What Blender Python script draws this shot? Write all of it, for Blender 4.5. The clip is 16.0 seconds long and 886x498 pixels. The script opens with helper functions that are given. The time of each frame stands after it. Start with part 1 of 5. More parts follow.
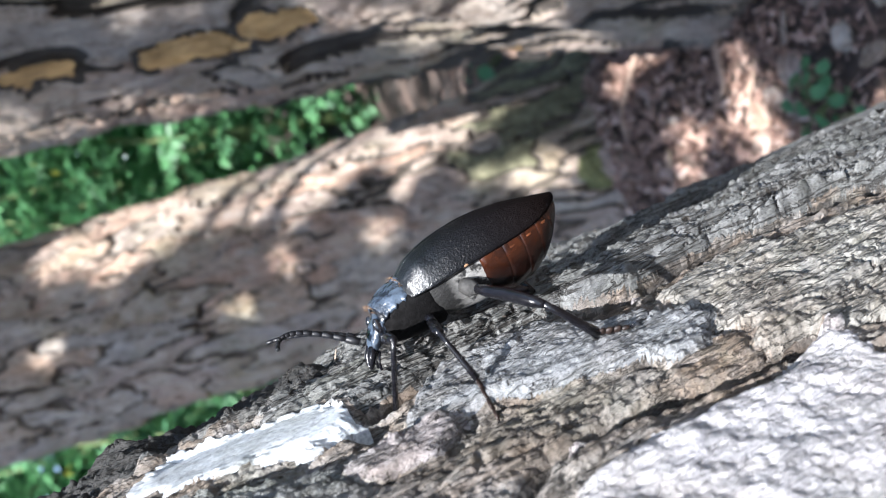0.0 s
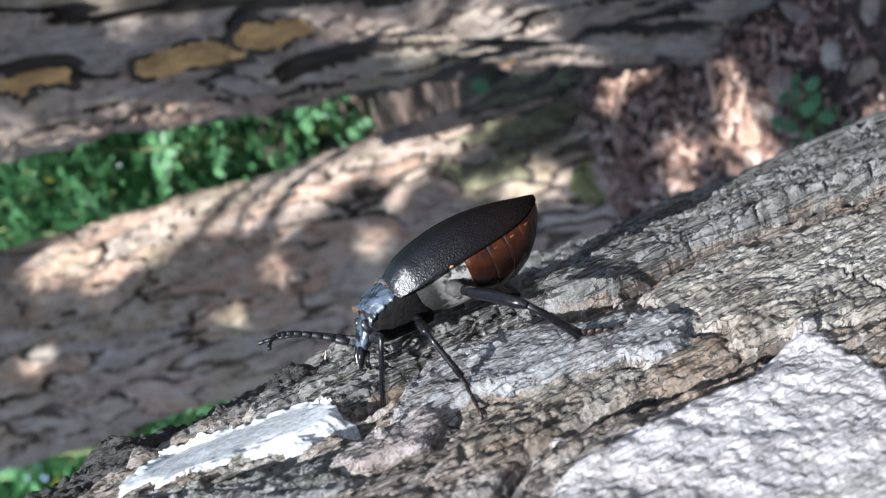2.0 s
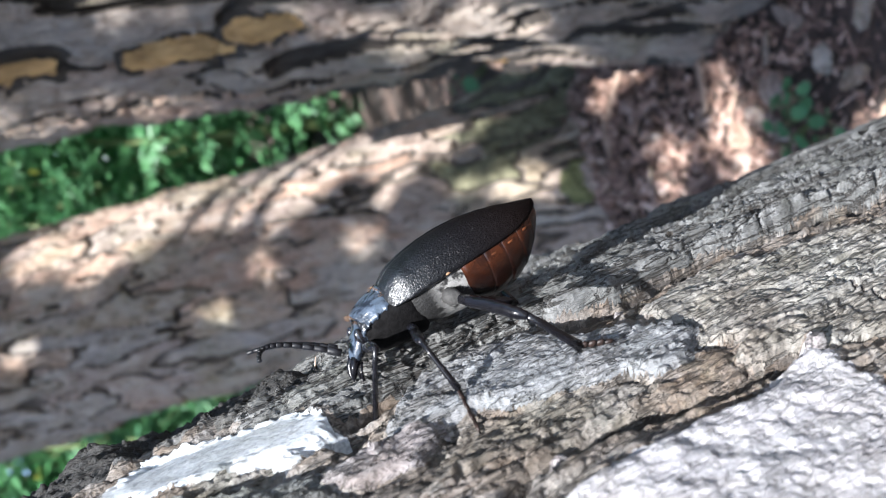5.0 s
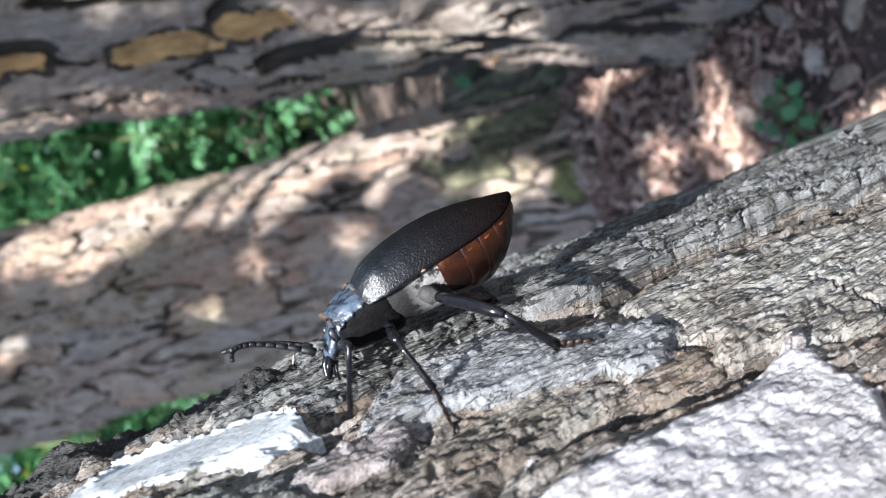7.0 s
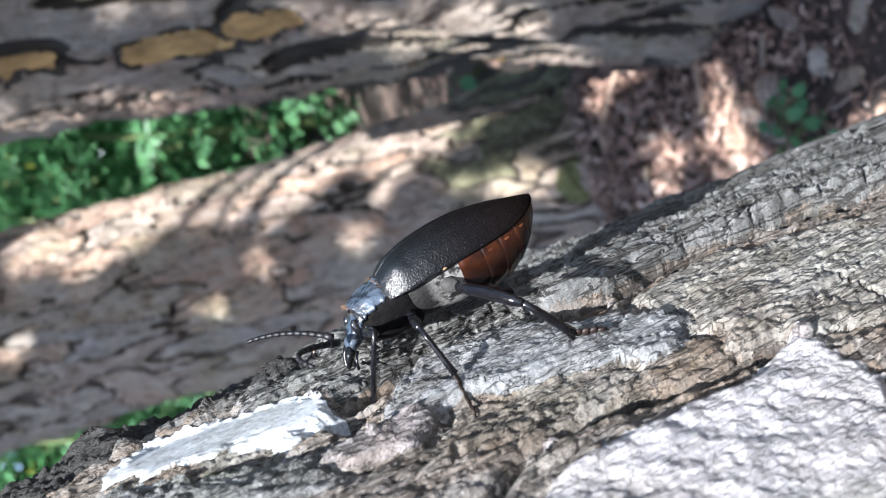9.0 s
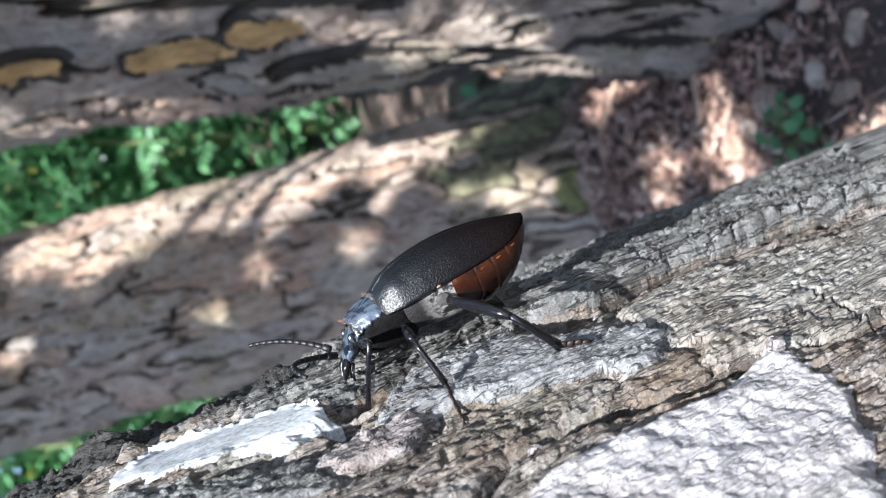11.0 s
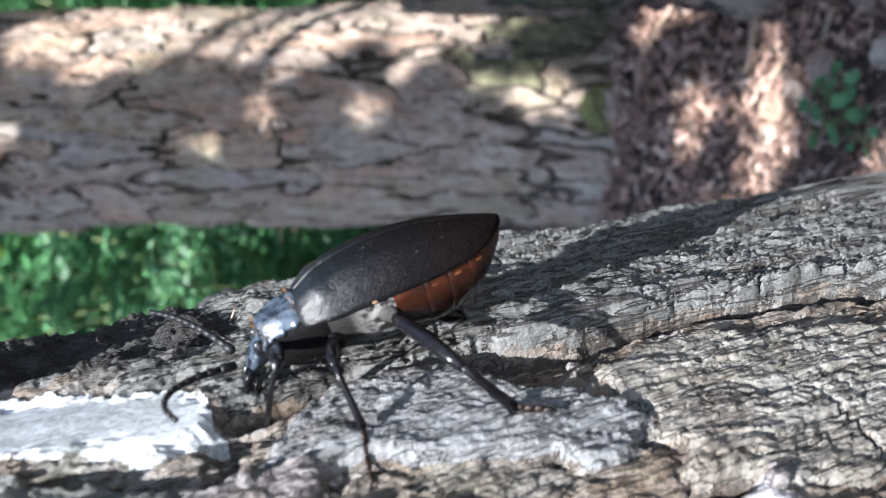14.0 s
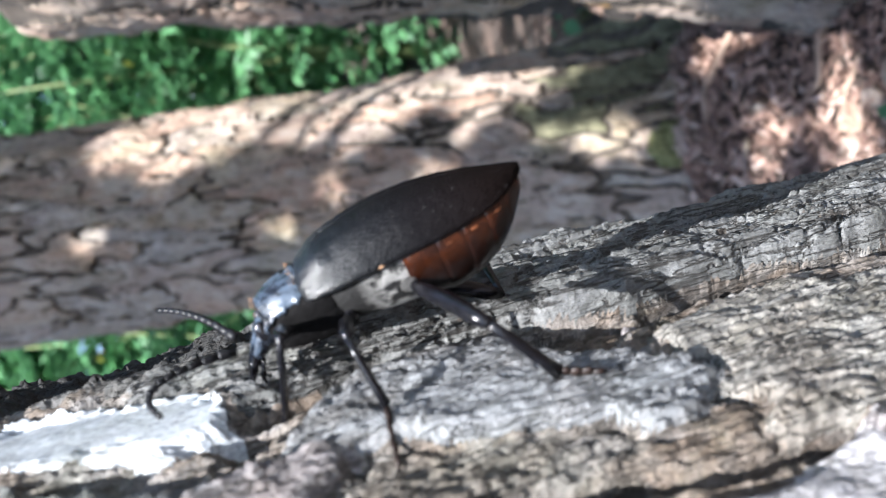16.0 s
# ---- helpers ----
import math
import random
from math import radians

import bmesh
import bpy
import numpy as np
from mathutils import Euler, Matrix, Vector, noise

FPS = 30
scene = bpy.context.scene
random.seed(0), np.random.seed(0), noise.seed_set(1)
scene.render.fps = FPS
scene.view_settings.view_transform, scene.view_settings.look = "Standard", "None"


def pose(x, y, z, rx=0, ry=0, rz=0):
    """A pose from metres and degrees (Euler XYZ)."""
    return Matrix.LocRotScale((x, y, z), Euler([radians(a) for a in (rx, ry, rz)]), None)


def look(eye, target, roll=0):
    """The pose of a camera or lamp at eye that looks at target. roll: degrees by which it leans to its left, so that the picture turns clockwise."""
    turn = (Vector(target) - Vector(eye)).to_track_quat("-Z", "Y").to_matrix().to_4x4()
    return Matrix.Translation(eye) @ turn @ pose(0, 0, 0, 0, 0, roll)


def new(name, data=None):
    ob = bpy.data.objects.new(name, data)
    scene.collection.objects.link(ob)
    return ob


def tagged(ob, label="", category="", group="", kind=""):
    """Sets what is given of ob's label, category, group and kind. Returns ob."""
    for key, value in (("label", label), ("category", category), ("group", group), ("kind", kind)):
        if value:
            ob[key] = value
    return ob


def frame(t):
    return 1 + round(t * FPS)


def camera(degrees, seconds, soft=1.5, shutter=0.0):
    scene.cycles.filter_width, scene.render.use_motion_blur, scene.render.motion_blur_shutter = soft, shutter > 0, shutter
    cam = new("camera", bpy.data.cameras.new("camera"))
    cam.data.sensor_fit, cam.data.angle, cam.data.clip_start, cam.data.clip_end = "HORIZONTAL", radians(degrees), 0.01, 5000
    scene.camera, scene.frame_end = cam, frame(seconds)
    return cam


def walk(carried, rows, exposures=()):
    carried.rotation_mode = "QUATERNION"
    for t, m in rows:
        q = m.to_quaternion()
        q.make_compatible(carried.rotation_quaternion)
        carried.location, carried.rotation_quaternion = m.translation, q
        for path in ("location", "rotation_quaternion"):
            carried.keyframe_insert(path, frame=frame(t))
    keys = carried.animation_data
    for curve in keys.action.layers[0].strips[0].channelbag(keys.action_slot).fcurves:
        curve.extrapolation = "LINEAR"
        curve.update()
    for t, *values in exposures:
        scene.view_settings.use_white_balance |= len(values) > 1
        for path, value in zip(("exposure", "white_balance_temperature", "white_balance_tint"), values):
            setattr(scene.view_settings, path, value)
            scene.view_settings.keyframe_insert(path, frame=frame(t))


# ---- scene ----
cam = camera(55.3, 16.0, soft=1.0, shutter=0.5)
PATH = [
    (0, (0.00049, 0.03728, 0.58145), (-0.01402, 1.00257, 0.32069), -104.57),
    (0.5, (0.00061, 0.03775, 0.58275), (-0.00866, 1.00160, 0.31648), -104.31),
    (1, (0.00021, 0.03359, 0.58377), (-0.00582, 0.99697, 0.31570), -104.02),
    (1.5, (-0.00155, 0.03327, 0.58427), (-0.00813, 0.99692, 0.31717), -103.84),
    (2, (-0.00110, 0.03334, 0.58209), (-0.00340, 0.99567, 0.31023), -103.70),
    (2.5, (-0.00151, 0.03618, 0.58227), (-0.00682, 0.99713, 0.30560), -103.45),
    (3, (-0.00025, 0.03783, 0.58286), (-0.00032, 0.99759, 0.30204), -103.08),
    (3.5, (0.00018, 0.03875, 0.58193), (-0.00179, 0.99733, 0.29712), -103.10),
    (6, (0.00063, 0.03795, 0.58181), (-0.01360, 0.99592, 0.29531), -102.87),
    (6.5, (-0.00099, 0.03962, 0.58055), (-0.01794, 0.99686, 0.29175), -102.81),
    (7, (-0.00018, 0.03923, 0.57926), (-0.01251, 0.99538, 0.28663), -102.78),
    (7.5, (-0.00119, 0.03817, 0.58047), (-0.01244, 0.99433, 0.28785), -102.64),
    (8, (-0.00181, 0.03642, 0.58228), (-0.01161, 0.99329, 0.29191), -102.64),
    (8.5, (-0.00164, 0.03622, 0.58285), (-0.01229, 0.99252, 0.29065), -102.57),
    (9, (-0.00090, 0.03554, 0.58334), (-0.01169, 0.99255, 0.29349), -102.49),
    (9.5, (-0.00128, 0.03322, 0.58384), (-0.01025, 0.98976, 0.29238), -102.24),
    (12, (0.00100, 0.02859, 0.58375), (0.00220, 0.98496, 0.29161), -101.69),
    (12.5, (-0.00031, 0.02862, 0.58440), (-0.00231, 0.98387, 0.28862), -101.17),
    (13, (-0.00129, 0.02932, 0.58509), (-0.06209, 0.98640, 0.30171), -99.04),
    (13.5, (0.00796, 0.04078, 0.57868), (-0.12947, 0.99152, 0.30085), -91.56),
    (14, (0.01629, 0.05565, 0.56931), (-0.13492, 1.00449, 0.29211), -90.76),
    (14.5, (0.01315, 0.05908, 0.56756), (-0.13985, 1.01025, 0.29947), -90.19),
    (15, (0.00595, 0.06127, 0.56633), (-0.09963, 1.03641, 0.37149), -93.80),
    (15.5, (0.00311, 0.06213, 0.56165), (-0.07967, 1.04255, 0.38297), -95.28),
    (16, (0.00171, 0.06287, 0.55988), (-0.06343, 1.04367, 0.37606), -95.74),
]
# seconds, stops: the film's own exposure drifts a little
EXPOSURES = [(0.0, 2.18), (0.6, 2.04), (2.0, 1.98), (3.7, 2.03), (5.8, 2.14), (13.5, 2.15), (15.5, 2.24), (16.0, 2.24)]
walk(cam, [(t, look(eye, target, roll)) for t, eye, target, roll in PATH], EXPOSURES)
cam.data.dof.use_dof = True
cam.data.dof.focus_distance = 0.136
cam.data.dof.aperture_fstop = 26.0

# ---- light ----
SUN = Vector((0.02, -0.59, 0.80)).normalized()
world = bpy.data.worlds.new("sky")
scene.world = world
world.use_nodes = True
wn = world.node_tree.nodes
sky = wn.new("ShaderNodeTexSky")
sky.sky_type = "NISHITA"
sky.sun_disc = False
sky.sun_elevation = math.asin(SUN.z)
sky.sun_rotation = math.atan2(SUN.x, SUN.y)
wn["Background"].inputs["Strength"].default_value = 0.088
world.node_tree.links.new(sky.outputs["Color"], wn["Background"].inputs["Color"])
lamp = bpy.data.lights.new("sun", "SUN")
lamp.energy, lamp.angle, lamp.color = 4.8, radians(0.55), (1.0, 0.97, 0.935)
sun = new("sun", lamp)
sun.matrix_world = look(SUN * 6, (0, 0, 0))
scene.view_settings.use_white_balance = True
scene.view_settings.white_balance_temperature = 6150


# ---- materials ----
def mat(name, build):
    m = bpy.data.materials.new(name)
    m.use_nodes = True
    g = m.node_tree
    build(g, g.nodes["Principled BSDF"])
    return m


def link(g, a, b):
    g.links.new(a, b)


def coords(g, scale=(1, 1, 1), turn=(0, 0, 0)):
    tc = g.nodes.new("ShaderNodeTexCoord")
    mp = g.nodes.new("ShaderNodeMapping")
    mp.inputs["Scale"].default_value = scale
    mp.inputs["Rotation"].default_value = turn
    link(g, tc.outputs["Object"], mp.inputs["Vector"])
    return mp.outputs["Vector"]


def noise_tex(g, vec, scale, detail=5, rough=0.6, distort=0.0):
    n = g.nodes.new("ShaderNodeTexNoise")
    n.inputs["Scale"].default_value = scale
    n.inputs["Detail"].default_value = detail
    n.inputs["Roughness"].default_value = rough
    n.inputs["Distortion"].default_value = distort
    link(g, vec, n.inputs["Vector"])
    return n.outputs["Fac"]


def ramp(g, fac, stops):
    r = g.nodes.new("ShaderNodeValToRGB")
    el = r.color_ramp.elements
    while len(el) < len(stops):
        el.new(0.5)
    for e, (p, c) in zip(el, stops):
        e.position, e.color = p, (*c, 1)
    link(g, fac, r.inputs["Fac"])
    return r.outputs["Color"]


def mix(g, fac, a, b, mode="MIX"):
    n = g.nodes.new("ShaderNodeMix")
    n.data_type, n.blend_type = "RGBA", mode
    for sock, v in ((n.inputs[0], fac), (n.inputs[6], a), (n.inputs[7], b)):
        if hasattr(v, "is_linked"):
            link(g, v, sock)
        else:
            sock.default_value = v if isinstance(v, float) else (*v, 1)
    return n.outputs[2]


def bump(g, bsdf, height, strength, dist):
    b = g.nodes.new("ShaderNodeBump")
    b.inputs["Strength"].default_value, b.inputs["Distance"].default_value = strength, dist
    link(g, height, b.inputs["Height"])
    link(g, b.outputs["Normal"], bsdf.inputs["Normal"])


def along_trunk(g, squeeze):
    """Coordinates of the near pine, turned upright with its lean and squeezed along it."""
    tc = g.nodes.new("ShaderNodeTexCoord")
    a, c = g.nodes.new("ShaderNodeMapping"), g.nodes.new("ShaderNodeMapping")
    lean = Vector((-0.1166, -0.1993, 1.0)).rotation_difference(Vector((0, 0, 1))).to_euler()
    a.inputs["Rotation"].default_value = lean
    c.inputs["Scale"].default_value = (1, 1, squeeze)
    link(g, tc.outputs["Object"], a.inputs["Vector"])
    link(g, a.outputs["Vector"], c.inputs["Vector"])
    return c.outputs["Vector"]


def old_bark(tints, lichen=0.5, rust=0.4, rough=(0.55, 0.9), splits=0.5, fibres=0.4, squeeze=0.3, film_tint=(0.47, 0.475, 0.485), relief=0.0016, dim=0.46):
    """Weathered pine bark: fibres and splits along the trunk, pale lichen films, rusty and mossy stains, crumbs."""
    def build(g, bsdf):
        v = along_trunk(g, squeeze)
        vl = along_trunk(g, 0.2 * squeeze)
        vf = coords(g)
        col = ramp(g, noise_tex(g, v, 60, 6, 0.62, 0.9), tints)
        mid = noise_tex(g, v, 300, 6, 0.68, 0.5)
        col = mix(g, ramp(g, mid, [(0.36, (0.6, 0.6, 0.6)), (0.52, (0, 0, 0))]), col, mix(g, 0.55, col, (0.055, 0.046, 0.04)))
        film = ramp(g, noise_tex(g, along_trunk(g, min(1.0, squeeze * 1.8)), 150, 7, 0.7, 0.6), [(0.46, (0, 0, 0)), (0.60, (lichen, lichen, lichen))])
        col = mix(g, film, col, film_tint)
        stain = ramp(g, noise_tex(g, v, 75, 5, 0.6, 0.8), [(0.54, (0, 0, 0)), (0.66, (rust, rust, rust))])
        col = mix(g, stain, col, (0.25, 0.165, 0.105))
        green = min(0.4, lichen)
        moss = ramp(g, noise_tex(g, vf, 55, 5, 0.65), [(0.54, (0, 0, 0)), (0.70, (green, green, green))])
        col = mix(g, moss, col, (0.22, 0.235, 0.165))
        fib = noise_tex(g, vl, 900, 4, 0.65, 0.3)
        split = ramp(g, noise_tex(g, vl, 420, 4, 0.6, 0.25), [(0.465, (0, 0, 0)), (0.495, (1, 1, 1)), (0.505, (1, 1, 1)), (0.535, (0, 0, 0))])
        col = mix(g, mix(g, 1.0, split, (splits, splits, splits), "MULTIPLY"), col, (0.05, 0.042, 0.036))
        grain = noise_tex(g, vf, 1500, 4, 0.65)
        col = mix(g, 0.5, col, ramp(g, grain, [(0.30, (0.12, 0.12, 0.12)), (0.70, (0.82, 0.81, 0.80))]), "OVERLAY")
        pit = ramp(g, noise_tex(g, vf, 720, 3, 0.6, 0.4), [(0.30, (0.8, 0.8, 0.8)), (0.40, (0, 0, 0))])
        col = mix(g, pit, col, mix(g, 0.6, col, (0.05, 0.045, 0.04)))
        col = mix(g, 1.0, col, (dim, dim, dim), "MULTIPLY")
        link(g, col, bsdf.inputs["Base Color"])
        gloss = g.nodes.new("ShaderNodeMapRange")
        gloss.inputs["From Min"].default_value, gloss.inputs["From Max"].default_value = 0.3, 0.7
        gloss.inputs["To Min"].default_value, gloss.inputs["To Max"].default_value = rough
        link(g, mid, gloss.inputs["Value"])
        link(g, gloss.outputs["Result"], bsdf.inputs["Roughness"])
        bsdf.inputs["Specular IOR Level"].default_value = 0.4
        h = mix(g, fibres, mix(g, 0.35, mid, grain), fib)
        h = mix(g, mix(g, 1.0, split, (0.45, 0.45, 0.45), "MULTIPLY"), h, (0.0, 0.0, 0.0))
        bump(g, bsdf, h, 1.0, relief)
    return build


def plate_bark(g, bsdf, weight=1.0, warm=1.0):
    """Flaky pine plates, each of its own tint: mauve grey, tan, a few fresh orange ones."""
    info = g.nodes.new("ShaderNodeObjectInfo")
    v = coords(g, (1, 1, 0.4))
    tint = ramp(g, info.outputs["Random"], [(0.0, (0.22, 0.185, 0.17)), (0.25, (0.30, 0.235, 0.205)), (0.5, (0.25, 0.235, 0.225)),
                                            (0.75, (0.33, 0.225, 0.175)), (1.0, (0.24, 0.21, 0.16))])
    big = noise_tex(g, v, 22, 5, 0.6, 0.8)
    col = mix(g, ramp(g, big, [(0.4, (0, 0, 0)), (0.65, (0.8, 0.8, 0.8))]), tint, (0.31, 0.275, 0.235))
    mid = noise_tex(g, v, 120, 6, 0.7, 0.5)
    col = mix(g, ramp(g, mid, [(0.34, (0.85, 0.85, 0.85)), (0.52, (0, 0, 0))]), col, (0.085, 0.062, 0.05))
    pale = ramp(g, noise_tex(g, v, 48, 5, 0.65, 0.5), [(0.52, (0, 0, 0)), (0.64, (0.6, 0.6, 0.6))])
    col = mix(g, pale, col, (0.42, 0.39, 0.36))
    fin = noise_tex(g, coords(g), 700, 3, 0.6)
    col = mix(g, 0.2, col, ramp(g, fin, [(0.3, (0.05, 0.05, 0.05)), (0.7, (0.8, 0.78, 0.74))]), "OVERLAY")
    green = ramp(g, noise_tex(g, coords(g), 9, 3, 0.5), [(0.55, (0, 0, 0)), (0.75, (0.5, 0.5, 0.5))])
    col = mix(g, green, col, (0.15, 0.16, 0.09))
    col = mix(g, 1.0, col, (weight * warm, weight, weight / warm), "MULTIPLY")
    link(g, col, bsdf.inputs["Base Color"])
    bsdf.inputs["Roughness"].default_value = 0.75
    bsdf.inputs["Specular IOR Level"].default_value = 0.3
    bump(g, bsdf, mix(g, 0.35, mid, fin), 0.8, 0.003)


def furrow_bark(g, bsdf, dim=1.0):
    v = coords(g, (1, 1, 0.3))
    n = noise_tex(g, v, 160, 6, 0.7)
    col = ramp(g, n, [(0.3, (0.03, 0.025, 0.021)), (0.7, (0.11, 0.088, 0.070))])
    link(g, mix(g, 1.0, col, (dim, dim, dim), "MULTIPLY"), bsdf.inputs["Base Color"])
    bsdf.inputs["Roughness"].default_value = 0.9
    bump(g, bsdf, n, 0.9, 0.002)


def plain(color, rough=0.6, var=0.3, scale=200.0, spec=0.4, bumps=0.0, dist=0.0004, coat=0.0, stretch=(1, 1, 1)):
    """A surface of one colour family with mottling and fine relief."""
    def build(g, bsdf):
        n = noise_tex(g, coords(g, stretch), scale, 5, 0.62, 0.3)
        dark = tuple(c * (1 - var) for c in color)
        light = tuple(min(1, c * (1 + var)) for c in color)
        link(g, ramp(g, n, [(0.3, dark), (0.7, light)]), bsdf.inputs["Base Color"])
        bsdf.inputs["Roughness"].default_value = rough
        bsdf.inputs["Specular IOR Level"].default_value = spec
        bsdf.inputs["Coat Weight"].default_value = coat
        bsdf.inputs["Coat Roughness"].default_value = 0.15
        if bumps:
            bump(g, bsdf, n, bumps, dist)
    return build


def leaf_green(dark, light):
    def build(g, bsdf):
        geo = g.nodes.new("ShaderNodeNewGeometry")
        col = ramp(g, geo.outputs["Random Per Island"], [(0.0, dark), (0.7, light), (1.0, tuple(c * 1.3 for c in light))])
        col = mix(g, ramp(g, noise_tex(g, coords(g), 60, 3), [(0.35, (0.5, 0.5, 0.5)), (0.7, (0, 0, 0))]), col, dark)
        link(g, col, bsdf.inputs["Base Color"])
        bsdf.inputs["Roughness"].default_value = 0.5
        tr = g.nodes.new("ShaderNodeBsdfTranslucent")
        link(g, col, tr.inputs["Color"])
        ms = g.nodes.new("ShaderNodeMixShader")
        ms.inputs["Fac"].default_value = 0.4
        link(g, bsdf.outputs["BSDF"], ms.inputs[1])
        link(g, tr.outputs["BSDF"], ms.inputs[2])
        link(g, ms.outputs["Shader"], g.nodes["Material Output"].inputs["Surface"])
    return build


def litter(g, bsdf):
    geo = g.nodes.new("ShaderNodeNewGeometry")
    col = ramp(g, geo.outputs["Random Per Island"], [(0.0, (0.08, 0.048, 0.037)), (0.4, (0.18, 0.105, 0.08)), (0.75, (0.30, 0.19, 0.145)), (1.0, (0.50, 0.38, 0.32))])
    link(g, col, bsdf.inputs["Base Color"])
    bsdf.inputs["Roughness"].default_value = 0.8


def earth(g, bsdf):
    a = noise_tex(g, coords(g), 9, 6, 0.65)
    b = noise_tex(g, coords(g), 130, 6, 0.7)
    col = mix(g, ramp(g, a, [(0.4, (0, 0, 0)), (0.65, (1, 1, 1))]), (0.055, 0.042, 0.036), (0.12, 0.074, 0.056))
    col = mix(g, ramp(g, b, [(0.35, (0.8, 0.8, 0.8)), (0.6, (0, 0, 0))]), col, (0.03, 0.025, 0.02))
    link(g, col, bsdf.inputs["Base Color"])
    bsdf.inputs["Roughness"].default_value = 0.95
    bump(g, bsdf, b, 1.0, 0.01)


NEAR_BARK = mat("silver_grey_bark", old_bark([(0.30, (0.21, 0.168, 0.13)), (0.42, (0.31, 0.28, 0.252)), (0.55, (0.40, 0.392, 0.38)), (0.68, (0.47, 0.472, 0.475)), (0.8, (0.27, 0.222, 0.18))], 0.5, 0.5))
RIDGE_BARK = mat("slate_grey_bark", old_bark([(0.30, (0.15, 0.152, 0.145)), (0.42, (0.24, 0.245, 0.238)), (0.55, (0.35, 0.355, 0.348)), (0.68, (0.27, 0.268, 0.25)), (0.8, (0.18, 0.176, 0.158))], 0.45, 0.12, (0.5, 0.85), 0.85, 0.5, 0.22, dim=0.32))
SLATE_BARK = mat("grey_green_bark", old_bark([(0.30, (0.12, 0.125, 0.118)), (0.45, (0.20, 0.21, 0.205)), (0.6, (0.30, 0.31, 0.312)), (0.75, (0.16, 0.16, 0.14))], 0.45, 0.12, (0.5, 0.85), 0.3, 0.2, 0.6))
BROWN_BARK = mat("brown_fibrous_bark", old_bark([(0.30, (0.16, 0.12, 0.09)), (0.45, (0.27, 0.215, 0.17)), (0.6, (0.36, 0.33, 0.30)), (0.75, (0.21, 0.17, 0.135))], 0.4, 0.4))
RUST_BARK = mat("rust_brown_bark", old_bark([(0.30, (0.14, 0.11, 0.088)), (0.45, (0.225, 0.19, 0.155)), (0.6, (0.31, 0.275, 0.235)), (0.75, (0.215, 0.17, 0.13))], 0.25, 0.4, splits=0.6))
TAN_BARK = mat("pale_tan_bark", old_bark([(0.30, (0.30, 0.265, 0.215)), (0.42, (0.40, 0.372, 0.325)), (0.56, (0.47, 0.455, 0.42)), (0.68, (0.43, 0.42, 0.36)), (0.8, (0.35, 0.29, 0.23))], 0.45, 0.35, splits=0.55, fibres=0.5, film_tint=(0.52, 0.515, 0.50), dim=0.40))
BLUE_BARK = mat("bluish_grey_bark", old_bark([(0.30, (0.31, 0.305, 0.30)), (0.45, (0.40, 0.41, 0.425)), (0.6, (0.47, 0.485, 0.51)), (0.75, (0.35, 0.33, 0.31))], 0.5, 0.2, splits=0.35, squeeze=0.4, film_tint=(0.45, 0.475, 0.49), dim=0.35))
PINK_BARK = mat("pinkish_bark", old_bark([(0.30, (0.30, 0.26, 0.25)), (0.5, (0.44, 0.40, 0.405)), (0.7, (0.52, 0.49, 0.50))], 0.4, 0.25, splits=0.4, squeeze=0.6))
CRUST_BARK = mat("lichen_crusted_bark", old_bark([(0.30, (0.42, 0.40, 0.385)), (0.45, (0.51, 0.49, 0.50)), (0.6, (0.57, 0.555, 0.58)), (0.75, (0.47, 0.445, 0.44))], 0.5, 0.16, (0.6, 0.9), 0.14, 0.05, 0.9, (0.62, 0.615, 0.63), 0.0006, 0.57))
# Brown bark of the cracks, coloured dark to deepen the shade in recesses
CREVICE_SHADE = mat("shaded_crevice_bark", old_bark([(0.30, (0.05, 0.042, 0.036)), (0.5, (0.10, 0.085, 0.072)), (0.7, (0.17, 0.145, 0.122))], 0.2, 0.4))
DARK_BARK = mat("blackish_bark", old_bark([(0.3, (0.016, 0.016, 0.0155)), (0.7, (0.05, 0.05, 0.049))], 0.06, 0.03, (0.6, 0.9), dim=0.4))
PLATE = mat("pine_plate", lambda g, bsdf: plate_bark(g, bsdf, 0.92, 1.05))
DUSKY = mat("dusky_pine_plate", lambda g, bsdf: plate_bark(g, bsdf, 0.85, 1.07))
ORANGE = mat("fresh_orange_bark", plain((0.34, 0.205, 0.085), 0.75, 0.55, 110, 0.3, 0.9, 0.003, stretch=(1, 1, 0.4)))
FURROW = mat("bark_furrow", furrow_bark)
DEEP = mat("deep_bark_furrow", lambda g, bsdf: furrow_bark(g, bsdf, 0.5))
PALE = mat("pale_lichen", old_bark([(0.30, (0.40, 0.42, 0.44)), (0.45, (0.50, 0.53, 0.56)), (0.6, (0.56, 0.59, 0.62)), (0.75, (0.46, 0.48, 0.50))], 0.5, 0.05, (0.5, 0.8), 0.12, 0.05, 0.8, (0.60, 0.63, 0.66), 0.00012, 0.82))
# Moss on the pine's foot, darkened to carry the shade that lies there
MOSSY_SHADE = mat("mossy_shaded_bark", plain((0.125, 0.118, 0.075), 0.9, 0.6, 60, 0.2, 1.0, 0.005))
MOSS = mat("moss", plain((0.15, 0.155, 0.075), 0.95, 0.6, 150, 0.1, 1.0, 0.006))
EARTH = mat("forest_soil", earth)
LITTER = mat("needle_litter", litter)
WOOD = mat("dry_wood", plain((0.24, 0.17, 0.13), 0.85, 0.4, 120, 0.2, 0.7, 0.002, stretch=(1, 1, 0.3)))
STEM = mat("green_stem", plain((0.10, 0.13, 0.05), 0.6, 0.3, 80))
LEAF = mat("rowan_leaf", leaf_green((0.035, 0.105, 0.045), (0.095, 0.23, 0.095)))
HERB = mat("herb_leaf", leaf_green((0.05, 0.14, 0.06), (0.10, 0.25, 0.11)))
